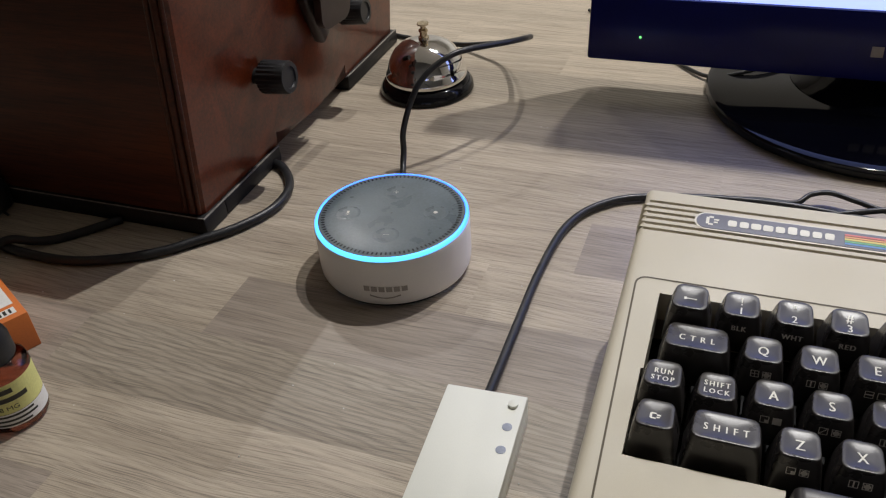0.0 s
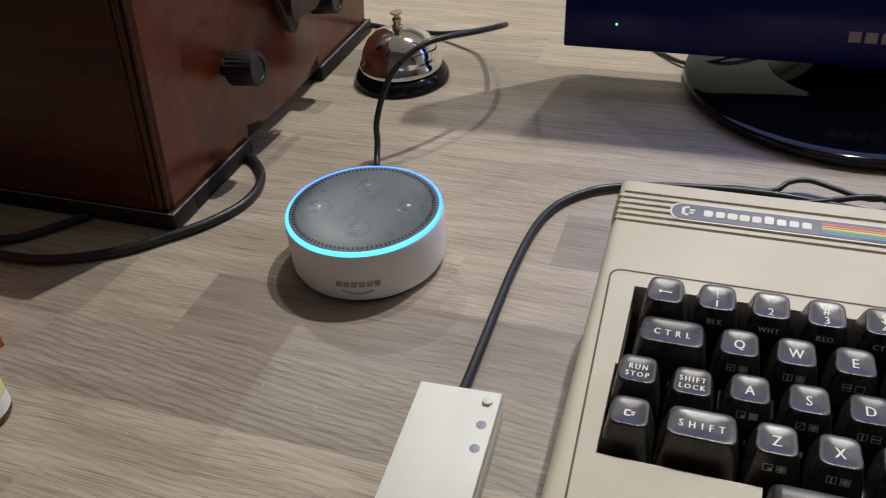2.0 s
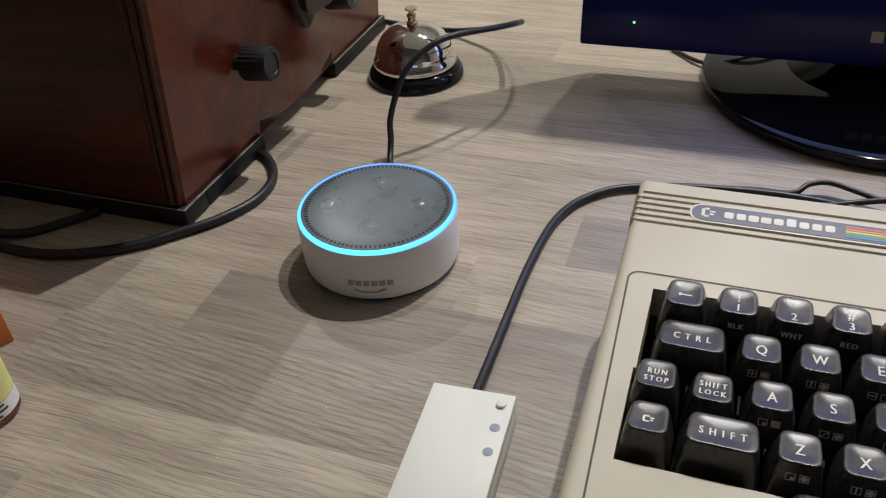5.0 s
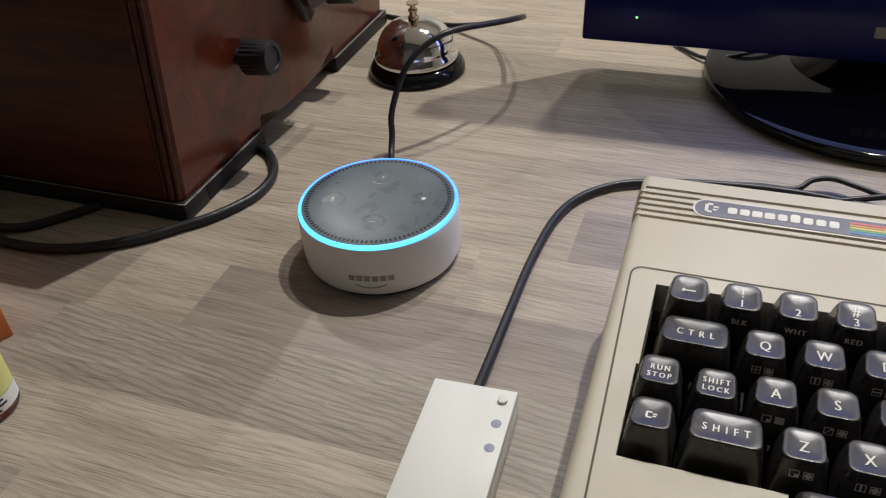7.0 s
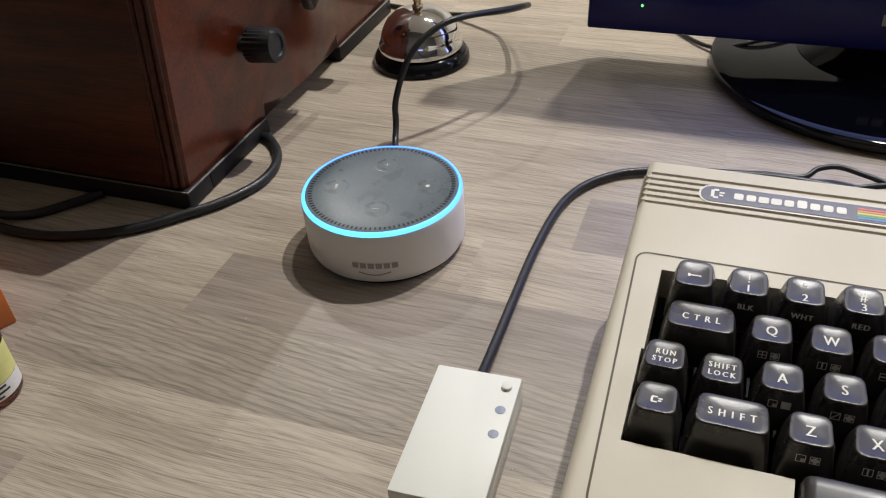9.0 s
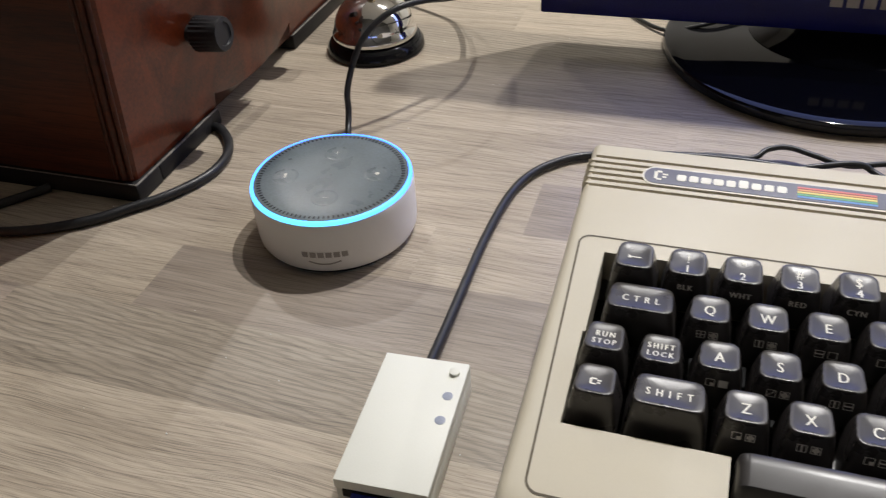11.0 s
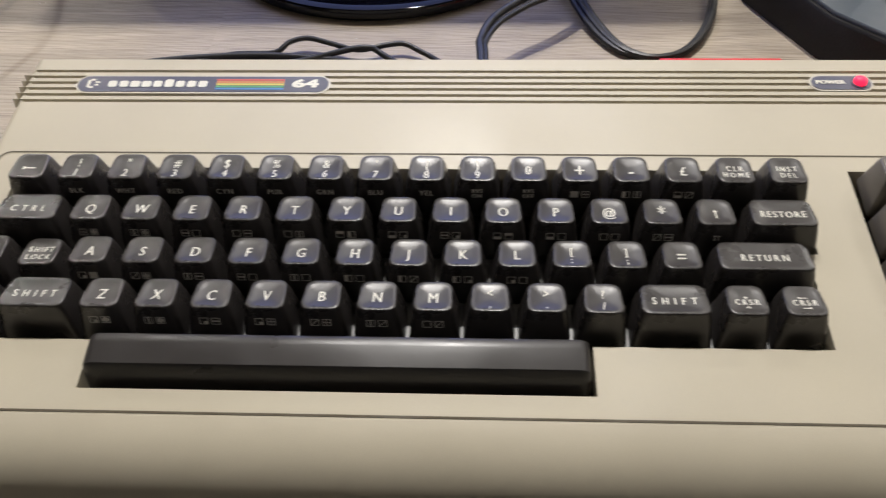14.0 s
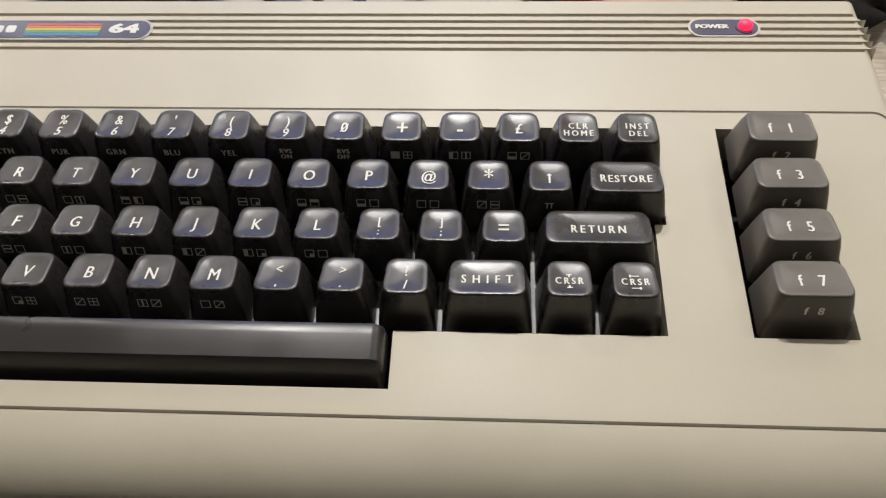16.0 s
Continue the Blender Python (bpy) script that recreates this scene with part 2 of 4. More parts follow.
def box(x0, x1, y0, y1, z0, z1, bevel=0.0, seg=2):
    bm = bmesh.new()
    bmesh.ops.create_cube(bm, size=1.0, matrix=Matrix.Translation(((x0 + x1) / 2, (y0 + y1) / 2, (z0 + z1) / 2))
                          @ Matrix.Diagonal((x1 - x0, y1 - y0, z1 - z0, 1)))
    if bevel:
        bmesh.ops.bevel(bm, geom=list(bm.edges), offset=bevel, segments=seg, profile=0.5, affect="EDGES")
    return bm


def lathe(profile, n=48):
    """Turns (radius, height) pairs round the z axis."""
    bm = bmesh.new()
    rings = []
    for r, z in profile:
        if r < 1e-6:
            rings.append([bm.verts.new((0, 0, z))])
        else:
            rings.append([bm.verts.new((r * math.cos(2 * math.pi * i / n), r * math.sin(2 * math.pi * i / n), z)) for i in range(n)])
    for a, b in zip(rings, rings[1:]):
        for i in range(n):
            j = (i + 1) % n
            if len(a) == 1 and len(b) > 1:
                bm.faces.new((a[0], b[i], b[j]))
            elif len(b) == 1 and len(a) > 1:
                bm.faces.new((a[i], a[j], b[0]))
            elif len(a) > 1:
                bm.faces.new((a[i], a[j], b[j], b[i]))
    return bm


def smooth_line(pts, per=8):
    """A Catmull-Rom line through the points."""
    P = [Vector(p) for p in pts]
    P = [P[0] * 2 - P[1]] + P + [P[-1] * 2 - P[-2]]
    out = []
    for i in range(1, len(P) - 2):
        a, b, c, d = P[i - 1:i + 3]
        for k in range(per):
            t = k / per
            out.append(0.5 * ((2 * b) + (c - a) * t + (2 * a - 5 * b + 4 * c - d) * t * t + (3 * b - a - 3 * c + d) * t ** 3))
    out.append(P[-2])
    return out


def tube(pts, radius, n=10, per=8, radii=None):
    line = smooth_line(pts, per)
    bm = bmesh.new()
    up, rings = Vector((0, 0, 1)), []
    for i, p in enumerate(line):
        d = (line[min(i + 1, len(line) - 1)] - line[max(i - 1, 0)]).normalized()
        side = d.cross(up)
        side = side.normalized() if side.length > 1e-4 else Vector((1, 0, 0))
        top = side.cross(d).normalized()
        r = radii(i / (len(line) - 1)) if radii else radius
        rings.append([bm.verts.new(p + (side * math.cos(2 * math.pi * k / n) + top * math.sin(2 * math.pi * k / n)) * r) for k in range(n)])
    for a, b in zip(rings, rings[1:]):
        for k in range(n):
            bm.faces.new((a[k], a[(k + 1) % n], b[(k + 1) % n], b[k]))
    bm.faces.new(rings[0])
    bm.faces.new(rings[-1])
    return bm


def outline(pts, z0, z1, inset=0.0):
    """A prism over a flat outline; the top may be drawn in by a small chamfer."""
    bm = bmesh.new()
    c = sum((Vector(p) for p in pts), Vector((0, 0))) / len(pts)
    rings = [[bm.verts.new((p[0], p[1], z0)) for p in pts]]
    if inset:
        rings.append([bm.verts.new((p[0], p[1], z1 - inset)) for p in pts])
        rings.append([bm.verts.new((*(Vector(p) - (Vector(p) - c).normalized() * inset), z1)) for p in pts])
    else:
        rings.append([bm.verts.new((p[0], p[1], z1)) for p in pts])
    for a, b in zip(rings, rings[1:]):
        for i in range(len(pts)):
            j = (i + 1) % len(pts)
            bm.faces.new((a[i], a[j], b[j], b[i]))
    bm.faces.new(rings[0])
    bm.faces.new(rings[-1])
    return bm


def rounded(x0, x1, y0, y1, r, n=5):
    pts = []
    for cx, cy, a in ((x1 - r, y1 - r, 0), (x0 + r, y1 - r, 90), (x0 + r, y0 + r, 180), (x1 - r, y0 + r, 270)):
        for k in range(n + 1):
            t = radians(a + 90 * k / n)
            pts.append((cx + r * math.cos(t), cy + r * math.sin(t)))
    return pts


def text_mesh(body, size, spacing=1.0, bold=0.0, wide=1.0, lines=1.0, heavy=0.0):
    cu = bpy.data.curves.new("lettering", "FONT")
    cu.body, cu.size, cu.align_x, cu.align_y = body, size, "CENTER", "CENTER"
    cu.space_character, cu.offset, cu.extrude, cu.resolution_u, cu.space_line = spacing, bold, 0.0, 3, lines
    ob = new("lettering", cu)
    me = bpy.data.meshes.new_from_object(ob.evaluated_get(bpy.context.evaluated_depsgraph_get()))
    bpy.data.objects.remove(ob)
    bpy.data.curves.remove(cu)
    me.transform(Matrix.Diagonal((wide, 1, 1, 1)))
    me.materials.clear()
    if heavy:
        bm = bmesh.new()
        for i, dx in enumerate((-heavy, 0.0, heavy)):
            first = len(bm.verts)
            bm.from_mesh(me)
            bm.verts.ensure_lookup_table()
            for v in bm.verts[first:]:
                v.co += Vector((dx, 0, i * 0.00003))
        bm.to_mesh(me)
        bm.free()
    return me


# ---- structure: room, floor, worktop ----
def slab(name, b, mat, label, category):
    return tagged(part(name, b, mat, None, smooth=False), label, category, kind="structure")


FLOOR_Z = -0.74
slab("wall_north", box(-2.6, 2.6, 2.4, 2.5, FLOOR_Z, CEIL), WALLPAINT, "plain white painted room wall", "wall")
# Unseen wall, added near and dark to reduce fill on front faces.
slab("unseen_wall_south", box(-2.6, 2.6, -0.7, -0.6, FLOOR_Z, CEIL), GREYPAINT, "unseen dark grey wall added to cut light from the front", "wall")
slab("wall_east", box(2.5, 2.6, -0.6, 2.4, FLOOR_Z, CEIL), WALLPAINT, "plain white painted room wall", "wall")
slab("wall_west", box(-2.6, -2.5, -0.6, 2.4, FLOOR_Z, CEIL), WALLPAINT, "plain white painted room wall", "wall")
slab("ceiling", box(-2.6, 2.6, -0.7, 2.5, CEIL, CEIL + 0.1), WALLPAINT, "plain white painted ceiling", "ceiling")
slab("floor", box(-2.6, 2.6, -0.7, 2.5, FLOOR_Z - 0.1, FLOOR_Z), FLOORING, "pale oak laminate floor", "floor")

EDGE = 0.451
FRONT_EDGE = 0.104
worktop = thing("worktop", "grey-brown oak-look laminate worktop made of staggered strips", "worktop", kind="structure")
part("core", box(-1.4, EDGE - 0.001, FRONT_EDGE, 1.45, -0.038, -0.004), WORKTOP, worktop, smooth=False)
part("edge_band", box(EDGE - 0.001, EDGE, FRONT_EDGE, 1.45, -0.038, -0.0002), WORKTOP, worktop, smooth=False)
for lx in (-1.3, EDGE - 0.08):
    for ly in (0.12, 1.38):
        part("leg", box(lx, lx + 0.05, ly, ly + 0.05, FLOOR_Z, -0.038, 0.003), BLACK_DULL, worktop)


# ---- home computer ----
U = 0.01905
TILT = 0.125
SLOPE = math.degrees(math.atan(TILT))


def deck(y):
    return 0.055 + TILT * (y - 0.143)


X0, X1 = -0.0285, 0.3765
computer = thing("home_computer", "beige plastic home computer with dark brown keys lying on the worktop", "computer")


def case_profile():
    """Top shell from the back bottom over the sloping top to the front seam, as (y, z) with ribs."""
    pts = [(0.322, 0.030), (0.320, 0.052), (0.3185, 0.068), (0.3165, 0.0745), (0.3145, 0.0765)]
    for k in range(6):
        a = 0.3075 - k * 0.0038
        for dy, dz in ((0.0, 0), (-0.0002, -0.0028), (-0.0014, -0.0028), (-0.0017, 0)):
            pts.append((a + dy, deck(a + dy) + dz))
    for y in (0.272, 0.256, 0.2535, 0.249, 0.2085, 0.1690, 0.1505, 0.1445):
        pts.append((y, deck(y)))
    pts += [(0.1400, 0.0545), (0.1350, 0.0532), (0.1300, 0.0512), (0.1260, 0.0485), (0.1225, 0.0450), (0.1200, 0.0408), (0.1190, 0.0365), (0.1192, 0.0330), (0.1204, 0.0300)]
    return pts


def shell_cells():
    prof = case_profile()
    r = 0.0035
    xs = []
    for k in range(6):
        a = math.radians(90 * k / 5)
        xs.append((X0 + r * (1 - math.cos(a)), r * (1 - math.sin(a))))
    holes_x = [-0.0138, -0.0128, 0.0402, 0.2108, 0.2905, 0.2942, 0.3148, 0.3447]
    mids = sorted(set(holes_x + [0.02, 0.08, 0.12, 0.16, 0.25, 0.305, 0.36]))
    xs += [(x, 0.0) for x in mids]
    for k in range(5, -1, -1):
        a = math.radians(90 * k / 5)
        xs.append((X1 - r * (1 - math.cos(a)), r * (1 - math.sin(a))))
    for d in (0.0055, 0.0080, 0.0105, 0.0125):
        xs += [(X0 + d, 0.0), (X1 - d, 0.0)]
    xs.sort(key=lambda q: q[0])
    return prof, xs


def in_hole(x, y):
    if 0.3148 < x < 0.3447 and 0.1690 < y < 0.249:
        return True
    if 0.2085 < y < 0.249 and -0.0128 < x < 0.2942:
        return True
    if 0.1690 < y < 0.2085 and -0.0138 < x < 0.2905:
        return True
    return 0.1505 < y < 0.1690 and 0.0402 < x < 0.2108


def shell():
    prof, xs = shell_cells()
    bm = bmesh.new()
    mid = Vector((0.22, 0.02))
    n = len(prof)
    # outward normals of the profile, for drawing the ends in
    nor = []
    for i in range(n):
        a, b = Vector(prof[max(i - 1, 0)]), Vector(prof[min(i + 1, n - 1)])
        d = b - a
        v = Vector((-d.y, d.x)) if d.length > 0 else Vector((0, 1))
        v = v.normalized()
        if v.dot(Vector(prof[i]) - mid) < 0:
            v = -v
        nor.append(v)
    grid = []
    R = 0.013
    for x, ins in xs:
        d = min(x - X0, X1 - x)
        turn = R - math.sqrt(max(R * R - (R - d) ** 2, 0.0)) if d < R else 0.0
        level = [deck(q[0]) if ins > 0 and 0.284 < q[0] < 0.3085 else q[1] for q in prof]
        grid.append([bm.verts.new((x, prof[i][0] - nor[i].x * ins + turn * min(1.0, max(0.0, (0.140 - prof[i][0]) / 0.018)), max(level[i] - (0.9 if level[i] != prof[i][1] else nor[i].y) * ins, 0.0295))) for i in range(n)])
    for i in range(len(xs) - 1):
        for j in range(n - 1):
            cx, cy = (xs[i][0] + xs[i + 1][0]) / 2, (prof[j][0] + prof[j + 1][0]) / 2
            if in_hole(cx, cy) and 5 < j < n - 9:
                for da, db, va, vb in ((-1, 0, (i, j), (i, j + 1)), (1, 0, (i + 1, j), (i + 1, j + 1)), (0, -1, (i, j), (i + 1, j)), (0, 1, (i, j + 1), (i + 1, j + 1))):
                    ii, jj = i + da, j + db
                    ax, ay = (xs[ii][0] + xs[ii + 1][0]) / 2, (prof[jj][0] + prof[jj + 1][0]) / 2
                    if not in_hole(ax, ay):
                        p, q = grid[va[0]][va[1]], grid[vb[0]][vb[1]]
                        lo = [bm.verts.new(v.co - Vector((0, 0, 0.0022))) for v in (p, q)]
                        lo2 = [bm.verts.new(v.co - Vector((0, 0, 0.014))) for v in (p, q)]
                        bm.faces.new((p, q, lo[1], lo[0]))
                        bm.faces.new((lo[0], lo[1], lo2[1], lo2[0]))
                continue
            bm.faces.new((grid[i][j], grid[i + 1][j], grid[i + 1][j + 1], grid[i][j + 1]))
    bm.faces.new(grid[0])
    bm.faces.new(grid[-1])
    return bm


part("top_shell", shell(), CASE, computer)
part("bottom_shell", outline(rounded(X0 + 0.0015, X1 - 0.0015, 0.1205, 0.3205, 0.012), 0.006, 0.0288), CASE, computer)
for fx in (0.0, 0.34):
    for fy in (0.145, 0.29):
        part("foot", lathe([(0, 0), (0.007, 0), (0.006, 0.007), (0, 0.007)], 20), BLACK, computer, "black rubber foot", m=pose(fx, fy, 0))
# Thin sheet whose near-black colour paints the shade between the keys.
part("keyboard_well_shade", box(-0.018, 0.350, 0.147, 0.252, 0.040, 0.0405), HOLE_SHADE, computer, "near-black sheet painted as the shade under the keys", smooth=False)

def key_frame():
    bm = box(0.062, 0.284, 0.1745, 0.2150, -0.0004, 0.0004)
    for v in bm.verts:
        v.co.z += deck(v.co.y) - 0.0085
    return bm


part("key_frame", key_frame(), PCB, computer, "grey plastic frame under the keys", smooth=False)

gx0, gx1, gy0, gy1 = -0.0235, 0.3735, 0.1422, 0.2570


# Flat strip on the deck; its dark colour paints the shade of a groove.
def groove_strip():
    bm = bmesh.new()
    inner = rounded(gx0 + 0.0004, gx1 - 0.0004, gy0 + 0.0004, gy1 - 0.0004, 0.0042, 6)
    outer = rounded(gx0 - 0.0004, gx1 + 0.0004, gy0 - 0.0004, gy1 + 0.0004, 0.0049, 6)

    def lean(x, y):
        return x + (0.0036 if x < 0.17 else -0.0032) * (gy1 - y) / (gy1 - gy0)

    a = [bm.verts.new((lean(x, y), y, deck(y) + 0.00012)) for x, y in inner]
    b = [bm.verts.new((lean(x, y), y, deck(y) + 0.00012)) for x, y in outer]
    for i in range(len(a)):
        j = (i + 1) % len(a)
        bm.faces.new((a[i], a[j], b[j], b[i]))
    return bm


part("panel_seam_shade", groove_strip(), SEAM_SHADE, computer, "dark strip painted as the shade in the keyboard panel seam", smooth=False)


# keys
TOP_Y, TOP_HALF, KEY_LEAN = 0.0018, 0.0065, 0.185
DISH = 0.0007


def keycap(w, d=0.0178, top=0.0085, dish=DISH):
    bm = bmesh.new()
    hw = w / 2 - 0.0006
    hd = d / 2
    spec = [(-0.0075, 0.0, 0.0, 0.0, 0.0012), (-0.0010, 0.0006, 0.0010, 0.0002, 0.0018), (0.0055, 0.0014, 0.0029, 0.0000, 0.0026),
            (top - 0.0009, 0.0019, 0.0036, 0.0000, 0.0030), (top - 0.0004, 0.0020, 0.0037, 0.0001, 0.0030), (top - 0.0001, 0.0022, 0.0039, 0.0003, 0.0030), (top, 0.0025, 0.0042, 0.0006, 0.0030)]
    rings = []
    for z, side, front, back, r in spec:
        lean = KEY_LEAN if z > top - 0.001 else 0.5 * KEY_LEAN if z > 0.005 else 0.0
        narrow = 0.0010 * min(1.0, max(0.0, (z + 0.0075) / 0.013))
        rings.append([bm.verts.new((x * (1 - narrow * (y + hd) / d / hw), y, z - lean * (y - TOP_Y))) for x, y in rounded(-hw + side, hw - side, -hd + front, hd - back, r, 3)])
    edge = [(x * (1 - 0.0010 * (y + hd) / d / hw), y) for x, y in rounded(-hw + 0.0025, hw - 0.0025, -hd + 0.0042, hd - 0.0006, 0.0030, 3)]
    for f in (0.8, 0.6, 0.4, 0.2):
        rings.append([bm.verts.new((x * f, TOP_Y + (y - TOP_Y) * f, top - dish * (1 - f * f) - KEY_LEAN * (y - TOP_Y) * f)) for x, y in edge])
    for a, b in zip(rings, rings[1:]):
        for i in range(len(a)):
            j = (i + 1) % len(a)
            bm.faces.new((a[i], a[j], b[j], b[i]))
    bm.faces.new(rings[-1])
    me = bpy.data.meshes.new("key")
    bmesh.ops.recalc_face_normals(bm, faces=bm.faces)
    bm.to_mesh(me)
    bm.free()
    return me


def glyph(parts_list):
    """Bars and shapes for the graphic symbols, each (x0, x1, y0, y1) in millimetres."""
    bm = bmesh.new()
    for x0, x1, y0, y1 in parts_list:
        v = [bm.verts.new((x * 0.001, y * 0.001, 0)) for x, y in ((x0, y0), (x1, y0), (x1, y1), (x0, y1))]
        bm.faces.new(v)
    return bm


def square_pair(a, b):
    """Two outlined squares side by side with their fillings."""
    out = []
    for cx, kind in ((-2.05, a), (2.05, b)):
        h, t = 1.5, 0.27
        out += [(cx - h, cx + h, h - t, h), (cx - h, cx + h, -h, -h + t), (cx - h, cx - h + t, -h, h), (cx + h - t, cx + h, -h, h)]
        if kind == "full":
            out.append((cx - h, cx + h, -h, h))
        elif kind == "low":
            out.append((cx - h, cx + h, -h, -0.2))
        elif kind == "high":
            out.append((cx - h, cx + h, 0.2, h))
        elif kind == "left":
            out.append((cx - h, cx - 0.1, -h, h))
        elif kind == "cross":
            out += [(cx - h, cx + h, -t / 2, t / 2), (cx - t / 2, cx + t / 2, -h, h)]
        elif kind == "bar":
            out.append((cx - t, cx + t, -h, h))
        elif kind == "dash":
            out.append((cx - h, cx + h, -t, t))
        elif kind == "corner":
            out.append((cx, cx + h, -h, 0))
        elif kind == "slash":
            out += [(cx - h + k * 0.365, cx - h + k * 0.365 + 0.40, -h + k * 0.365, -h + k * 0.365 + 0.40) for k in range(8)]
        elif kind == "disc":
            out += [(cx - 1.1, cx + 1.1, -0.6, 0.6), (cx - 0.6, cx + 0.6, -1.1, 1.1)]
    return out


KEYMESH = {}


def cap_mesh(w, mat):
    k = (w, mat.name)
    if k not in KEYMESH:
        KEYMESH[k] = keycap(w * U)
        KEYMESH[k].materials.append(mat)
        KEYMESH[k].shade_smooth()
        KEYMESH[k].set_sharp_from_angle(angle=radians(50))
    return KEYMESH[k]


def dished(me, w):
    """Lays flat lettering onto the hollow key top."""
    hw = w * U / 2 - 0.0031
    for v in me.vertices:
        v.co.y -= 0.0009
        f = min(1.0, max(abs(v.co.x) / hw, abs(v.co.y) / TOP_HALF))
        v.co = Vector((v.co.x, v.co.y + TOP_Y, v.co.z + 0.0085 - DISH * (1 - f * f) - KEY_LEAN * v.co.y + 0.00016))
    return me


ROW_Y = {1: 0.2362, 2: 0.2178, 3: 0.1994, 4: 0.1810}


def key(u, row, w, text, size, front=None, mat=None, fsize=0.0022, lift=0.0, spacing=1.15, lines=0.92):
    y = ROW_Y[row]
    k = link("key", cap_mesh(w, mat or KEY), None, computer, smooth=False, m=pose(u * U, y, deck(y) + lift + {1: 0.0041, 2: 0.0017, 3: 0.0002, 4: 0.0}[row], SLOPE + {1: 5.0, 2: 1.5, 3: 0.0, 4: -0.5}[row] + random.uniform(-0.5, 0.5), random.uniform(-0.6, 0.6), 0))
    if text:
        me = text_mesh(text, size * 1.10, spacing * 1.15, heavy=0.00010, wide=0.72, lines=lines)
        link("legend", dished(me, w), LEGEND, k, "cream printed legend", smooth=False)
    if front:
        m = pose(0, -0.00690, 0.0043, 75, 0, 0)
        if isinstance(front, str):
            link("front_legend", text_mesh(front, fsize * 1.12, 1.2, lines=0.9, heavy=0.00014, wide=0.85), LEGEND_DIM, k, "pale printed legend", smooth=False, m=m)
        else:
            part("front_symbol", glyph(square_pair(*front)), LEGEND_DIM, k, "pale printed symbols", smooth=False, m=m)
    return k


L1, L2, LS = 0.0061, 0.0040, 0.0034
row1 = [("\u2190", None), ("!\n1", "BLK"), ('"\n2', "WHT"), ("#\n3", "RED"), ("$\n4", "CYN"), ("%\n5", "PUR"), ("&\n6", "GRN"), ("'\n7", "BLU"), ("(\n8", "YEL"),
        (")\n9", "RVS\nON"), ("0", "RVS\nOFF"), ("+", ("full", "cross")), ("-", ("left", "bar")), ("\u00a3", ("low", "slash")), ("CLR\nHOME", None), ("INST\nDEL", None)]
for i, (txt, fr) in enumerate(row1):
    if txt == "0":
        k = key(i, 1, 1, txt, L1, fr, fsize=0.0023)
        dished(part("legend", glyph([(-1.25 + j * 0.3, -0.85 + j * 0.3, -1.9 + j * 0.48, -1.3 + j * 0.48) for j in range(8)]), LEGEND, k, "cream printed slash", smooth=False).data, 1)
    elif i == 0:
        k = key(0, 1, 1, "", 0)
        dished(part("legend", glyph([(-2.4, 2.4, -0.3, 0.3), (-2.4, -1.5, -0.75, 0.75)]), LEGEND, k, "cream printed arrow", smooth=False).data, 1)
    else:
        key(i, 1, 1, txt, (0.0034 if len(txt) > 5 else 0.0054 if "\n" in txt else 0.0092 if txt in "+-" else L1), fr, fsize=0.0023 if fr and "\n" in fr else 0.0030, spacing=1.3 if len(txt) > 5 else 1.15)
pairs = [("cross", "disc"), ("bar", "disc"), ("dash", "none"), ("none", "dash"), ("none", "bar"), ("high", "left"), ("low", "corner"), ("dash", "corner"), ("low", "high"), ("low", "none"), ("none", "none"), ("slash", "dash")]
key(0.25, 2, 1.5, "CTRL", 0.0042, spacing=1.75)
for i, ch in enumerate("QWERTYUIOP@*"):
    key(1.5 + i, 2, 1, ch, 0.0086 if ch == "*" else L1, pairs[i])
k = key(13.5, 2, 1, "", 0)
part("front_symbol", glyph([(-1.4, 1.4, 0.7, 1.05), (-0.85, -0.5, -1.2, 0.75), (0.5, 0.85, -1.2, 0.75)]), LEGEND_DIM, k, "pale printed symbol", smooth=False, m=pose(0, -0.00690, 0.0043, 75, 0, 0))
dished(part("legend", glyph([(-0.3, 0.3, -2.2, 2.2), (-0.7, 0.7, 1.3, 1.8)]), LEGEND, k, "cream printed arrow", smooth=False).data, 1)
key(14.75, 2, 1.5, "RESTORE", 0.0042, spacing=1.1)
key(-0.25, 3, 1, "RUN\nSTOP", LS, spacing=1.25, lines=1.05)
key(0.75, 3, 1, "SHIFT\nLOCK", LS, lift=-0.0015, spacing=1.25, lines=1.05)
pairs3 = [("corner", "full"), ("slash", "disc"), ("bar", "dash"), ("dash", "none"), ("bar", "none"), ("left", "none"), ("left", "slash"), ("left", "corner"), ("corner", "none")]
for i, ch in enumerate("ASDFGHJKL"):
    key(1.75 + i, 3, 1, ch, L1, pairs3[i])
for u, ch in ((10.75, "[\n:"), (11.75, "]\n;"), (12.75, "=")):
    key(u, 3, 1, ch, 0.0044 if "\n" in ch else 0.0080)
key(14.25, 3, 2, "RETURN", 0.0042, spacing=1.3)
k = key(-0.25, 4, 1, "", 0)
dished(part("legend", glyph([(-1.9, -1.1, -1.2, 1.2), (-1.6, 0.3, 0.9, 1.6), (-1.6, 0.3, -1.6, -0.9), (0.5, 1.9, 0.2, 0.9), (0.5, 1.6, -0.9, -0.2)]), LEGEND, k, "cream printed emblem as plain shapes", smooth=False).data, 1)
key(1.0, 4, 1.5, "SHIFT", 0.0042, spacing=1.75)
pairs4 = [("corner", "disc"), ("bar", "disc"), ("corner", "dash"), ("corner", "cross"), ("slash", "cross"), ("bar", "slash"), ("none", "slash")]
for i, ch in enumerate("ZXCVBNM"):
    key(2.25 + i, 4, 1, ch, L1, pairs4[i])
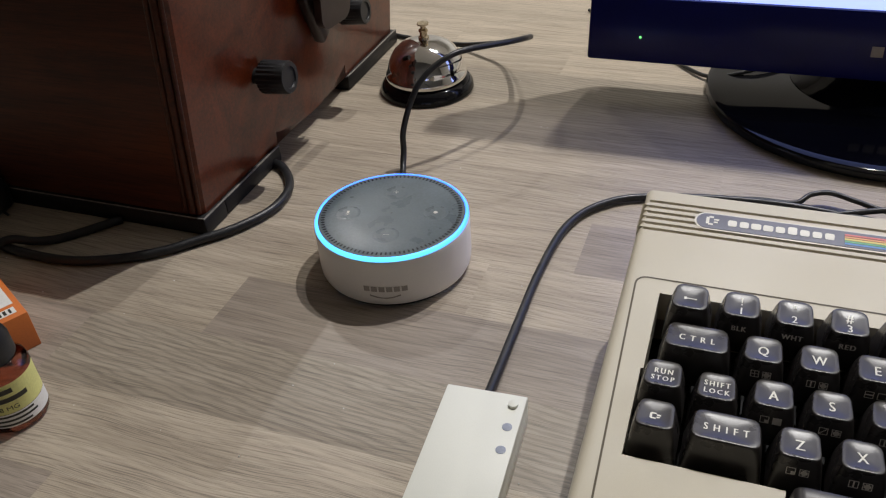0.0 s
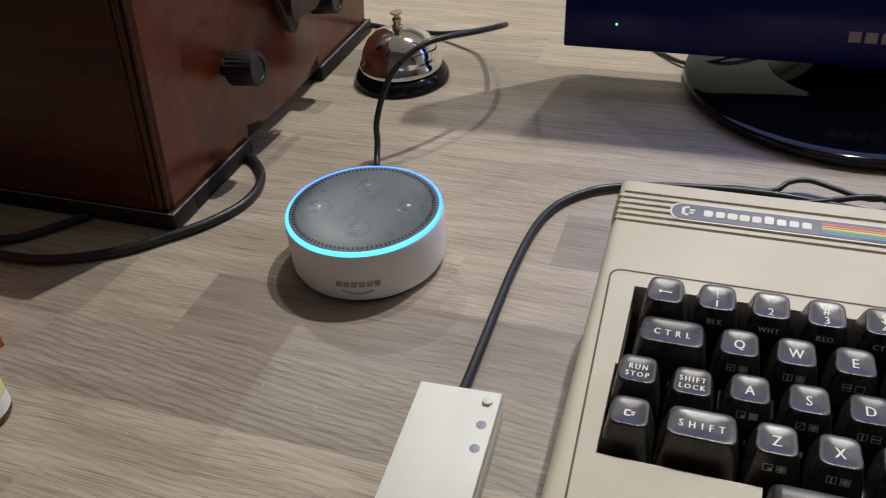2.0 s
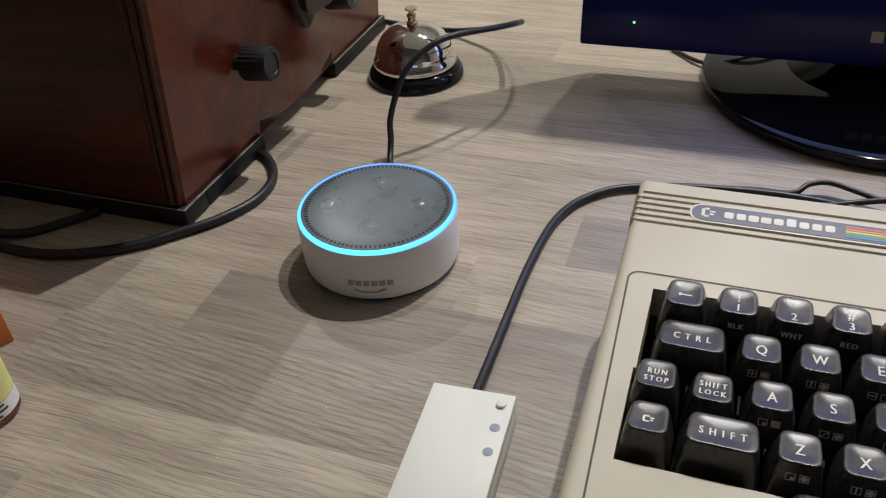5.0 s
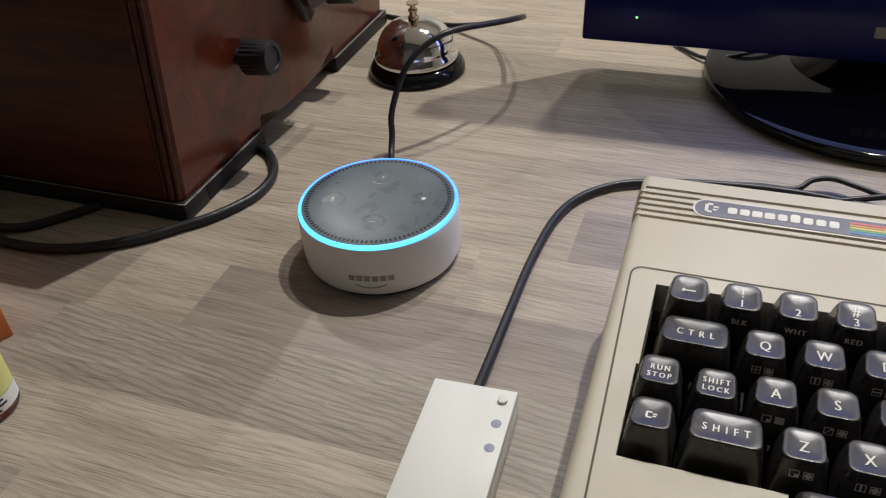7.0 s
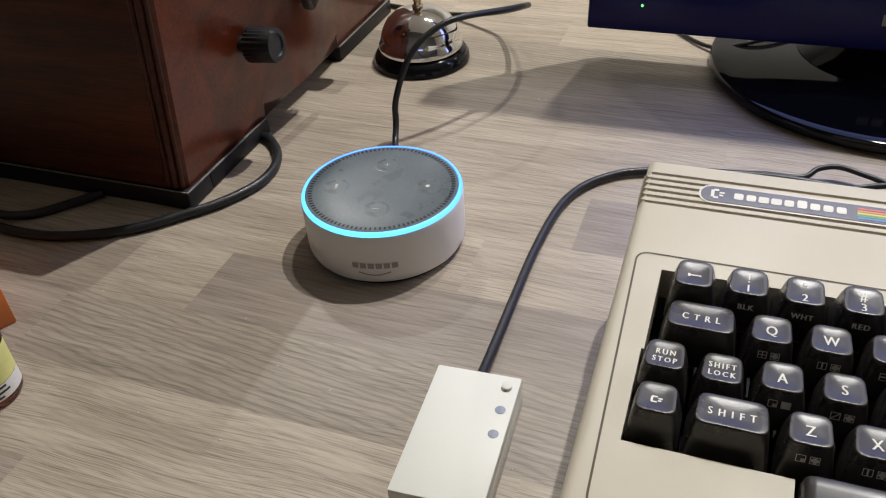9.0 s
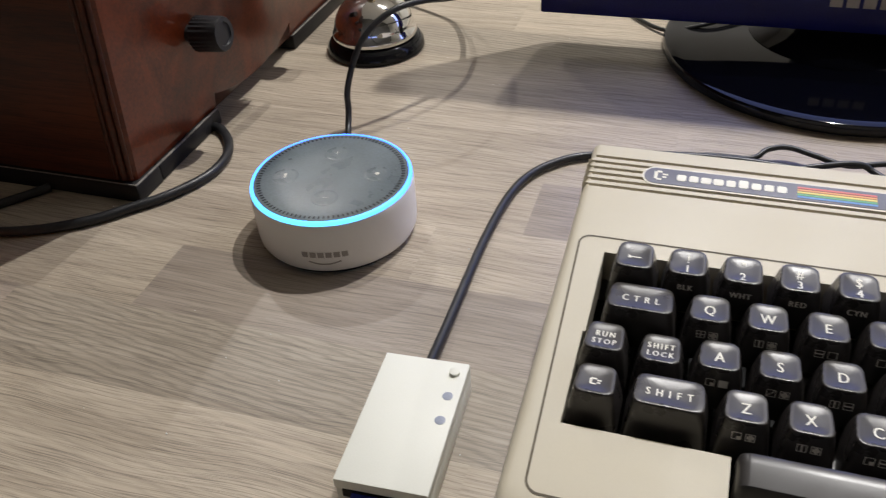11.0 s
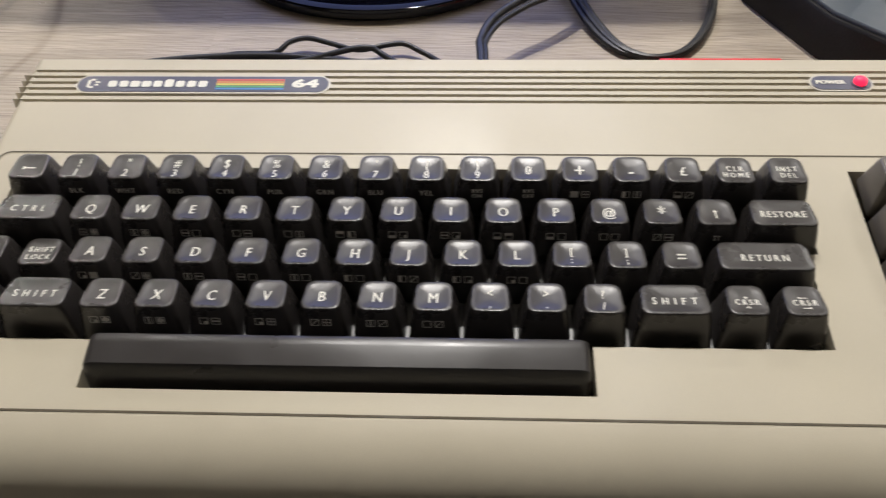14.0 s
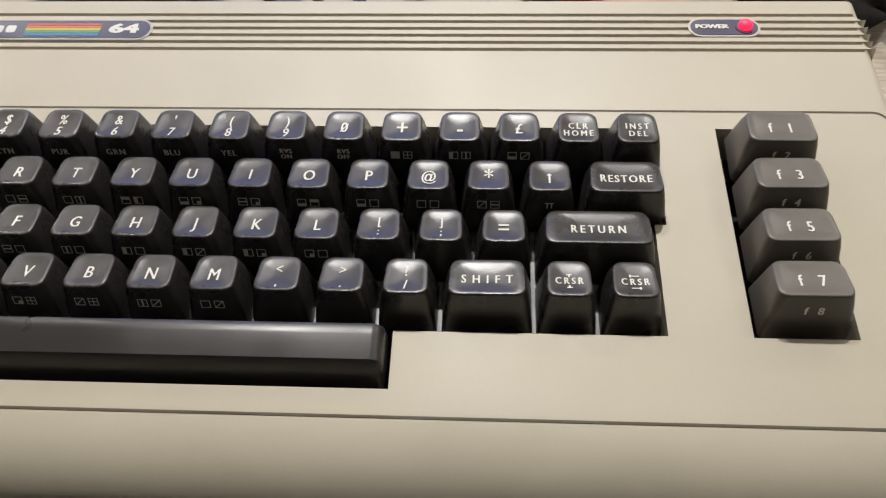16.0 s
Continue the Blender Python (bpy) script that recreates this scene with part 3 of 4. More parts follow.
for u, ch in ((9.25, "<\n,"), (10.25, ">\n."), (11.25, "?\n/")):
    key(u, 4, 1, ch, 0.0048, lines=1.0)
key(12.5, 4, 1.5, "SHIFT", 0.0042, spacing=1.75)
for u, arrow in ((13.75, 0), (14.75, 1)):
    k = key(u, 4, 1, "CRSR", 0.0033, spacing=1.3)
    for s in (1, -1):
        if arrow == 0:
            bars = [(-0.25, 0.25, 2.2 * s - 0.6, 2.2 * s + 0.6), (-0.8, 0.8, 2.5 * s - 0.2, 2.5 * s + 0.2)]
        else:
            bars = [(-1.3, 1.3, 2.4 * s - 0.18, 2.4 * s + 0.18), (-1.3 * s - 0.3, -1.3 * s + 0.3, 2.4 * s - 0.5, 2.4 * s + 0.5)]
        dished(part("arrow", glyph(bars), LEGEND, k, "cream printed arrow", smooth=False).data, 1)
for row, a in ((1, 1), (2, 3), (3, 5), (4, 7)):
    key(0.3308 / U, row, 1.43, "f  %d" % a, 0.0056, "f  %d" % (a + 1), mat=FKEY, fsize=0.0036, lift={1: 0.0012, 2: 0.0024, 3: 0.0024, 4: 0.0018}[row])


def space_bar():
    bm = bmesh.new()
    a, b = 0.0417, 0.2092
    ys = [(-0.0088, -0.009), (-0.0051, 0.0058), (-0.0045, 0.0066), (-0.0025, 0.0068), (0.0000, 0.0070), (0.0030, 0.0072), (0.0056, 0.0072), (0.0068, 0.0066), (0.0077, 0.0034), (0.0084, -0.009)]
    xs = [(a, 0.0045), (a + 0.0006, 0.0018), (a + 0.0018, 0.0006), (a + 0.0038, 0), (b - 0.0038, 0), (b - 0.0018, 0.0006), (b - 0.0006, 0.0018), (b, 0.0045)]
    g = [[bm.verts.new((x, y * (1 - ins * 12), z - (ins if z > 0 else 0))) for y, z in ys] for x, ins in xs]
    for i in range(len(xs) - 1):
        for j in range(len(ys) - 1):
            bm.faces.new((g[i][j], g[i + 1][j], g[i + 1][j + 1], g[i][j + 1]))
    bm.faces.new(g[0])
    bm.faces.new(g[-1])
    return bm


part("space_bar", space_bar(), BARKEY, computer, "long dark brown space bar", m=pose(0, 0.1608, deck(0.1608), SLOPE))


def badge(x0, x1, y0, y1):
    cy = (y0 + y1) / 2
    m = pose(0, cy, deck(cy), SLOPE)
    h = (y1 - y0) / 2
    b = part("badge", outline(rounded(x0, x1, -h, h, h * 0.98, 8), -0.0016, 0.0003), SILVER, computer, "silver-rimmed slate-blue badge plate", m=m)
    part("badge_face", outline(rounded(x0 + 0.0009, x1 - 0.0009, -h + 0.0009, h - 0.0009, h - 0.00095, 8), 0.0003, 0.0005), BADGE, b, "slate-blue badge face")
    return b


bd = badge(-0.0048, 0.1075, 0.2920, 0.3036)
for i in range(5):
    part("stripe", box(0.0574, 0.0872, 0.0034 - 0.0014 * (i + 1), 0.0031 - 0.0014 * i, 0.0005, 0.00065), STRIPES[i], bd, "coloured badge stripe", smooth=False)
link("number", text_mesh("64", 0.0066, 1.0, bold=0.00035, wide=1.75), LEGEND, bd, "white printed number", smooth=False, m=pose(0.0964, 0, 0.0007))
for i in range(9):
    bx = 0.0115 + i * 0.0050
    if i in (2, 3):
        part("lettering_bar", outline(rounded(bx - 0.0021, bx + 0.0021, -0.0020, 0.0018, 0.0009), 0.0005, 0.00065), LEGEND, bd, "white bar in place of lettering")
    else:
        part("lettering_bar", outline(rounded(bx - 0.0019, bx + 0.0019, -0.0020, 0.0028 if i == 5 else 0.0019, 0.0009), 0.0005, 0.00065), LEGEND, bd, "white bar in place of lettering")
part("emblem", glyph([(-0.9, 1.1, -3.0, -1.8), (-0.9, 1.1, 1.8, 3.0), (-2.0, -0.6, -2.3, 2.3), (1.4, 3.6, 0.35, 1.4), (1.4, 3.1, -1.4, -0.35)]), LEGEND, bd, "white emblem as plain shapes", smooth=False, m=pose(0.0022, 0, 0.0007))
pw = badge(0.3118, 0.3384, 0.2945, 0.3046)
link("power_word", text_mesh("POWER", 0.0029, 1.0, bold=0.0001, wide=1.2, heavy=0.00012), LEGEND, pw, "white printed word", smooth=False, m=pose(0.3205, 0, 0.0007))
part("led_collar", lathe([(0, 0.0004), (0.0036, 0.0004), (0.0036, 0.0008), (0, 0.0008)], 24), BADGE, pw, "dark recess round the lamp", m=pose(0.3328, 0, 0))
part("power_led", lathe([(0.0027, 0.0006), (0.0027, 0.0016), (0.0022, 0.0026), (0.0012, 0.0031), (0, 0.0033)], 24), POWER_LED, pw, "glowing red power lamp", m=pose(0.3328, 0, 0))

# red cartridge in the back of the computer
cartridge = thing("cartridge", "bright red plastic cartridge plugged into the back of the computer", "cartridge")
part("body", box(0.268, 0.333, 0.323, 0.3875, 0.010, 0.0316, 0.0012), RED, cartridge)

# ---- smart speaker ----
EX, EY = -0.168, 0.324
speaker = thing("smart_speaker", "round white smart speaker with dark grey top and lit cyan ring", "speaker", m=pose(EX, EY, 0) @ Matrix.Scale(1.045, 4))
part("rubber_base", lathe([(0, 0), (0.0385, 0), (0.0390, 0.0022), (0, 0.0022)], 64), BLACK, speaker, "black rubber base")
part("body", lathe([(0.0392, 0.0020), (0.0408, 0.0028), (0.0416, 0.0045), (0.0419, 0.008), (0.0420, 0.026), (0.0419, 0.0292), (0.0416, 0.0306)], 96), WHITE, speaker, "glossy white body")
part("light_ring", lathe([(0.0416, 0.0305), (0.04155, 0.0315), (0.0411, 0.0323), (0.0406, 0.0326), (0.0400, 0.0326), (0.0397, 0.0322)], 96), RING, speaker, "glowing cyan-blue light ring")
part("top_plate", lathe([(0.0398, 0.0318), (0.0396, 0.0324), (0.0392, 0.0325), (0.020, 0.0325), (0, 0.0325)], 96), SLATE, speaker, "matt dark grey top plate")
holes = bmesh.new()
for i in range(100):
    a = 2 * math.pi * i / 100
    ca, sa = math.cos(a), math.sin(a)
    v = [holes.verts.new((r * ca - w * sa, r * sa + w * ca, 0.0327)) for r, w in ((0.0360, -0.00045), (0.0381, -0.00045), (0.0381, 0.00045), (0.0360, 0.00045))]
    holes.faces.new(v)
tagged(part("slot_ring", holes, HOLE_SHADE, speaker, "ring of fine black slots", smooth=False), kind="stuff")
part("microphone_hole", lathe([(0, 0.03262), (0.0006, 0.03262)], 12), HOLE_SHADE, speaker, smooth=False)


def round_button(dx, dy):
    return part("button", lathe([(0.0068, 0.0325), (0.0063, 0.03262), (0.0050, 0.03258), (0, 0.03253)], 32), SLATE, speaker, "dark grey dished button", m=pose(dx, dy, 0))


TURN = math.radians(14.6)
for k, (dx, dy) in enumerate(((0.0238, 0), (0, 0.0205), (-0.0238, 0), (0, -0.0205))):
    cx, cy = dx * math.cos(TURN) - dy * math.sin(TURN), dx * math.sin(TURN) + dy * math.cos(TURN)
    b = round_button(cx, cy)
    if k == 0:
        part("symbol", lathe([(0, 0.0329), (0.0012, 0.0329)], 16), LEGEND, b, "white dot", smooth=False)
    elif k == 1:
        part("symbol", glyph([(-1.5, 1.5, -0.12, 0.12), (-0.12, 0.12, -1.5, 1.5)]), LEGEND_DIM, b, "pale plus sign", smooth=False, m=pose(0, 0, 0.0329, 0, 0, 14))
    elif k == 3:
        part("symbol", glyph([(-1.7, 1.7, -0.14, 0.14)]), LEGEND_DIM, b, "pale minus sign", smooth=False, m=pose(0, 0, 0.0329, 0, 0, 14))
    else:
        part("symbol", glyph([(-0.7, 0.7, -0.6, 1.8), (-1.2, 1.2, -1.3, -1.05), (-0.12, 0.12, -2.0, -1.2), (-0.8, 0.8, -2.2, -1.95)]), LEGEND, b, "white microphone symbol", smooth=False, m=pose(0, 0, 0.0329, 0, 0, 14))


def wrap_bar(a0, a1, z0, z1, r=0.04215, n=6, curve=None):
    bm = bmesh.new()
    lo, hi = [], []
    for i in range(n + 1):
        t = i / n
        a = math.radians(a0 + (a1 - a0) * t)
        dz = curve(t) if curve else 0
        lo.append(bm.verts.new((r * math.cos(a), r * math.sin(a), z0 + dz)))
        hi.append(bm.verts.new((r * math.cos(a), r * math.sin(a), z1 + dz)))
    for i in range(n):
        bm.faces.new((lo[i], lo[i + 1], hi[i + 1], hi[i]))
    return bm


FRONT = -74.0
for i in range(6):
    a = FRONT - 16 + i * 5.4
    part("lettering_bar", wrap_bar(a, a + 4.2, 0.0120, 0.0152), PRINT_GREY, speaker, "grey bar in place of lettering", smooth=False)
part("curved_mark", wrap_bar(FRONT - 12, FRONT + 10, 0.0092, 0.0100, n=14, curve=lambda t: -0.0016 * math.sin(math.pi * t)), PRINT_GREY, speaker, "grey curved mark", smooth=False)

# ---- card reader box with blue card ----
reader = thing("card_reader", "cream plastic card reader box with a blue memory card", "card reader", m=pose(-0.0797, 0.1905, 0, 0, 0, 3.0))
RX, RY = 0.0187, 0.0340
part("body", box(-RX, RX, -RY + 0.001, RY, 0.0, 0.0108, 0.0007), CREAM, reader)
part("lid", box(-RX, RX, -RY, RY, 0.0110, 0.0162, 0.0006), CREAM, reader)
part("card_slot", box(-RX + 0.003, RX - 0.003, -RY + 0.0002, -RY + 0.003, 0.0062, 0.0104), HOLE_SHADE, reader, "dark card slot", smooth=False)
part("memory_card", box(-0.0120, 0.0120, -RY - 0.0035, -RY + 0.004, 0.0070, 0.0091, 0.0003), CARD, reader, "blue memory card")
for bx, by, mt, hz, lab in ((0.0135, 0.0275, CREAM, 0.0014, "cream push button"), (0.0137, 0.0145, BUTTON, 0.00015, "blue-grey round button"), (0.0139, 0.0016, BUTTON, 0.00015, "blue-grey round button")):
    part("button", lathe([(0.0022, 0.0158), (0.0022, 0.0162 + hz), (0.0019, 0.0163 + hz), (0, 0.0163 + hz)], 24), mt, reader, lab, m=pose(bx, by, 0))


def cable(name, label, pts, r, n=10):
    ob = part(name, tube(pts, r, n), BLACK)
    return tagged(ob, label, "cable")


cable("cable", "thick black cable from the card reader", [(-0.0830, 0.222, 0.0075), (-0.0838, 0.240, 0.0050), (-0.0845, 0.262, 0.0033), (-0.0850, 0.297, 0.0030), (-0.0850, 0.330, 0.0030), (-0.0825, 0.368, 0.0030),
      (-0.0760, 0.392, 0.0030), (-0.0640, 0.409, 0.0030), (-0.0460, 0.421, 0.0030), (-0.0100, 0.430, 0.0030), (0.04, 0.434, 0.003), (0.09, 0.428, 0.003), (0.13, 0.41, 0.008), (0.15, 0.37, 0.02), (0.155, 0.325, 0.03)], 0.0024)

# ---- loops of cable behind the computer ----
cable("cable", "thin looped black cable behind the computer", [(0.000, 0.4285, 0.0022), (0.022, 0.436, 0.003), (0.046, 0.436, 0.004), (0.055, 0.443, 0.007), (0.066, 0.446, 0.008), (0.080, 0.442, 0.007), (0.098, 0.436, 0.006), (0.116, 0.440, 0.007), (0.126, 0.441, 0.007), (0.136, 0.436, 0.005), (0.146, 0.428, 0.004), (0.17, 0.39, 0.012), (0.175, 0.325, 0.03)], 0.0017)
cable("cable", "thin black cable lying behind the computer", [(0.004, 0.424, 0.002), (0.03, 0.427, 0.002), (0.06, 0.4285, 0.0022), (0.10, 0.436, 0.0075), (0.115, 0.432, 0.004), (0.14, 0.40, 0.006), (0.16, 0.325, 0.03)], 0.0019)
cable("cable", "black video cable from computer to monitor", [(0.176, 0.325, 0.035), (0.1725, 0.39, 0.032), (0.1725, 0.410, 0.030), (0.180, 0.432, 0.030), (0.196, 0.452, 0.030), (0.225, 0.478, 0.032), (0.27, 0.54, 0.04), (0.24, 0.66, 0.08)], 0.0024)
cable("cable", "second black video cable from computer to monitor", [(0.176, 0.325, 0.035), (0.1750, 0.39, 0.031), (0.1752, 0.409, 0.0285), (0.1830, 0.4295, 0.028), (0.199, 0.449, 0.0275), (0.228, 0.475, 0.029), (0.27, 0.54, 0.04), (0.24, 0.66, 0.08)], 0.0018)
bundle = thing("cable_bundle", "looped bundle of black cables behind the computer", "cable")
for k, (dx, dz) in enumerate(((-0.0032, 0.0), (0.0, 0.0012), (0.0030, 0.0004))):
    squeeze = (1.2, 1.2, 1.1, 1.0, 0.8, 0.5, 0.4, 0.35, 0.3, 0.3, 0.3)
    loop = [(0.205, 0.610, 0.030), (0.222, 0.545, 0.020), (0.234, 0.498, 0.009), (0.246, 0.461, 0.006), (0.259, 0.439, 0.005), (0.277, 0.431, 0.005), (0.297, 0.440, 0.005),
            (0.314, 0.468, 0.006), (0.324, 0.505, 0.008), (0.324, 0.545, 0.010), (0.300, 0.610, 0.020)]
    part("strand", tube([(x + dx * q, y + abs(dx) * 0.3, z - 0.002 + dz) for (x, y, z), q in zip(loop, squeeze)], 0.0021, 8), BLACK, bundle)
cable("cable", "thin black cable looped over the monitor stand", [(0.150, 0.62, 0.05), (0.146, 0.565, 0.020), (0.154, 0.530, 0.014), (0.168, 0.509, 0.012), (0.186, 0.505, 0.012), (0.208, 0.520, 0.013), (0.224, 0.538, 0.014), (0.25, 0.60, 0.03)], 0.0012)

cable("cable", "thin dark cable lying behind the monitor", [(-0.14, 0.735, 0.0018), (-0.085, 0.672, 0.0018), (-0.052, 0.638, 0.0018), (-0.020, 0.606, 0.004), (0.01, 0.60, 0.014), (0.06, 0.64, 0.016)], 0.0016)

# ---- monitor ----
MY = 0.560
monitor = thing("monitor", "black flat-screen monitor with lit screen on a round gloss stand", "monitor")
part("stand_base", lathe([(0, 0), (0.115, 0), (0.120, 0.002), (0.121, 0.005), (0.1207, 0.0076), (0.1198, 0.0092), (0.1180, 0.0099), (0.115, 0.0102), (0.105, 0.0106), (0.090, 0.0113), (0.070, 0.0121), (0.045, 0.0128), (0.020, 0.0132), (0, 0.0133)], 96), GLOSS, monitor, "round gloss black stand base", m=pose(0.100, 0.597, 0))
part("stand_neck", outline(rounded(0.070, 0.130, 0.590, 0.625, 0.012, 6), 0.017, 0.110), GLOSS, monitor, "gloss black stand neck")
part("stand_collar", lathe([(0.062, 0.0128), (0.058, 0.0142), (0.050, 0.0170), (0.042, 0.0205), (0.037, 0.0245), (0.0355, 0.0285), (0.030, 0.0290), (0, 0.0290)], 64), GLOSS, monitor, "flared gloss black collar", m=pose(0.100, 0.607, 0))
ML, MR, MB, MT = -0.107, 0.307, 0.031, 0.370
PANEL = pose(0, MY, MB, -9, 0, 0) @ pose(0, -MY, -MB)
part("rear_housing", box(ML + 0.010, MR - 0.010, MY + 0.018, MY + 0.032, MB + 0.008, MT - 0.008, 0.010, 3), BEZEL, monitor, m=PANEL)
part("bezel", box(ML, MR, MY, MY + 0.020, MB, 0.0775, 0.002), BEZEL, monitor, "lower black bezel, blue screen glow painted in", m=PANEL)
part("bezel", box(ML, MR, MY, MY + 0.020, MT - 0.018, MT, 0.002), BEZEL, monitor, "upper black bezel, blue screen glow painted in", m=PANEL)
part("bezel", box(ML, ML + 0.018, MY, MY + 0.020, 0.0777, MT - 0.0182, 0.002), BEZEL, monitor, "side black bezel, blue screen glow painted in", m=PANEL)
part("bezel", box(MR - 0.018, MR, MY, MY + 0.020, 0.0777, MT - 0.0182, 0.002), BEZEL, monitor, "side black bezel, blue screen glow painted in", m=PANEL)
part("screen", box(ML + 0.0182, MR - 0.0182, MY + 0.003, MY + 0.018, 0.0777, MT - 0.0182), SCREEN, monitor, "lit light-blue screen", smooth=False, m=PANEL)
part("standby_led", lathe([(0, 0), (0.0009, 0), (0.0007, 0.0005), (0, 0.0006)], 12), GREEN_LED, monitor, "tiny green lamp", m=PANEL @ pose(-0.0690, MY, 0.0495, 90, 0, 0))
for i in range(4):
    part("lettering_bar", box(0.084 + i * 0.010, 0.0915 + i * 0.010, MY - 0.0005, MY + 0.001, 0.0475, 0.0545), PRINT_GREY, monitor, "silver bar in place of lettering", smooth=False, m=PANEL)

# ---- radio ----
radio = thing("wooden_radio", "old-style reddish mahogany radio with black knobs on a black plinth", "radio")
RFX, RN, RF, RB, RTOP = -0.2975, 0.322, 0.628, -0.56, 0.158
LEAN = 0.095


def radio_body():
    """Cabinet leaning out a little at the front, with a scalloped lower edge and rounded corners."""
    bm = bmesh.new()
    zs = [0.012, 0.0225, 0.03, 0.045, 0.06, 0.075, 0.09, 0.105, 0.12, 0.14, RTOP]
    ys = [RN, RN + 0.003, 0.36, 0.39, 0.405, 0.415, 0.4155, 0.425, 0.435, 0.445, 0.455, 0.464, 0.472, 0.480, 0.490, 0.50, 0.51, 0.52, 0.5285, 0.529, 0.54, 0.555, 0.58, RF - 0.003, RF]
    def low(y):
        if 0.4152 < y < 0.5288:
            t = (y - 0.472) / 0.057
            return 0.0125 + 0.0085 * t * t
        return 0.012
    g = []
    for y in ys:
        inset = 0.003 if y in (RN, RF) else 0.0
        across = math.cos(math.pi / 2 * min(1.0, abs(y - 0.472) / 0.085)) ** 2
        col = [bm.verts.new((RFX + LEAN * z - inset + across * (0.003 + 0.006 * math.exp(-((z - 0.095) / 0.045) ** 2)), y, low(y) if k == 0 else z)) for k, z in enumerate(zs)]
        g.append(col)
    for i in range(len(ys) - 1):
        for j in range(len(zs) - 1):
            bm.faces.new((g[i][j], g[i + 1][j], g[i + 1][j + 1], g[i][j + 1]))
    back = [[bm.verts.new((RB, y, 0.012 if k == 0 else RTOP)) for k in (0, 1)] for y in (RN, RF)]
    bm.faces.new([*g[0], back[0][1], back[0][0]])
    bm.faces.new([*g[-1], back[1][1], back[1][0]])
    bm.faces.new([c[-1] for c in g] + [back[1][1], back[0][1]])
    bm.faces.new([c[0] for c in g] + [back[1][0], back[0][0]])
    bm.faces.new((back[0][0], back[0][1], back[1][1], back[1][0]))
    return bm


part("cabinet", radio_body(), MAHOGANY, radio)
def side_panel():
    bm = box(RB + 0.002, RFX - 0.010, RN - 0.002, RN + 0.006, 0.013, RTOP - 0.002)
    for v in bm.verts:
        if v.co.x > -0.4:
            v.co.x += LEAN * v.co.z
    return bm


part("side_panel", side_panel(), DARKWOOD, radio, "dark mahogany side panel", smooth=False)
for dx, r in ((-0.0068, 0.0026), (-0.0115, 0.0020), (-0.0024, 0.0014)):
    part("corner_bead", tube([(RFX + dx + LEAN * z, RN - 0.0005, z) for z in (0.014, 0.06, 0.11, RTOP - 0.003)], r, 10, 3), DARKWOOD, radio, "moulded corner bead")
PL = 0.0045
part("plinth", box(RB, RFX + PL, RN - PL, RN + 0.02, 0.0, 0.0118, 0.0015), BLACK_DULL, radio, "worn black plinth strip")
part("plinth", box(RFX - 0.03, RFX + PL - 0.0003, RN + 0.0202, 0.4150, 0.0, 0.0115, 0.0015), BLACK_DULL, radio, "worn black plinth strip")
part("plinth", box(RFX - 0.03, RFX + PL - 0.0003, 0.5292, RF + PL, 0.0, 0.0118, 0.0015), BLACK_DULL, radio, "worn black plinth strip")
part("plinth", box(RB, RFX - 0.032, RF - 0.02, RF + PL, 0.0, 0.0118, 0.0015), BLACK_DULL, radio, "worn black plinth strip")

LEVER = material("dark_brown_bakelite", (0.026, 0.012, 0.008), 0.42, var=0.3, scale=60, bump=0.02)
DUSTY = material("dusty_worn_edge", (0.22, 0.20, 0.175), 0.8, var=0.5, scale=200)
part("worn_edge", tube([(RFX + PL - 0.0010, yy, 0.0118) for yy in (RN - PL + 0.001, 0.36, 0.4140)], 0.0006, 6, 4), DUSTY, radio, "dusty worn plinth edge")
part("worn_edge", tube([(RFX + PL - 0.0010, yy, 0.0120) for yy in (0.5300, 0.58, RF + PL - 0.001)], 0.0006, 6, 4), DUSTY, radio, "dusty worn plinth edge")
part("worn_edge", tube([(xx, RN - PL + 0.0010, 0.0120) for xx in (RB + 0.005, -0.42, RFX + PL - 0.001)], 0.0004, 6, 4), DUSTY, radio, "dusty worn plinth edge")


def knob(y, z, length, r):
    bm = bmesh.new()
    n = 48
    rings = []
    for x, k in ((0.0, 0.98), (0.001, 1.0), (length - 0.0012, 0.97), (length, 0.90), (length, 0.66), (length - 0.001, 0.62), (length - 0.001, 0.0)):
        ring_v = []
        for i in range(n):
            a = 2 * math.pi * i / n
            rr = r * k * (1 if (i % 2 == 0 or k < 0.95) else 0.935)
            ring_v.append(bm.verts.new((x, rr * math.cos(a), rr * math.sin(a))))
        rings.append(ring_v)
    for a, b in zip(rings, rings[1:]):
        for i in range(n):
            bm.faces.new((a[i], a[(i + 1) % n], b[(i + 1) % n], b[i]))
    part("spindle", tube([(RFX + LEAN * z - 0.002, y, z), (RFX + LEAN * z + 0.004, y, z), (RFX + LEAN * z + 0.0075, y, z)], r * 0.5, 16, 2), BLACK, radio)
    return part("knob", bm, BLACK, radio, "fluted black control knob", m=pose(RFX + LEAN * z + 0.0065, y, z, 0, -4.3, 0))


knob(0.3995, 0.0715, 0.0190, 0.0110)
knob(0.5160, 0.0720, 0.0205, 0.0100)
part("dial_plate", outline(rounded(0.440, 0.480, 0.108, 0.152, 0.010, 6), 0.006, 0.0115), LEVER, radio, "dark dial plate", m=Matrix(((0, LEAN, 1, RFX - 0.0005), (1, 0, 0, 0), (0, 1, 0, 0), (0, 0, 0, 1))))
part("lever", box(0.0, 0.009, -0.0065, 0.0065, -0.022, 0.024, 0.003, 3), LEVER, radio, "dark brown lever switch", m=pose(RFX + LEAN * 0.09 + 0.0085, 0.4600, 0.0900, 28, 4, 0))

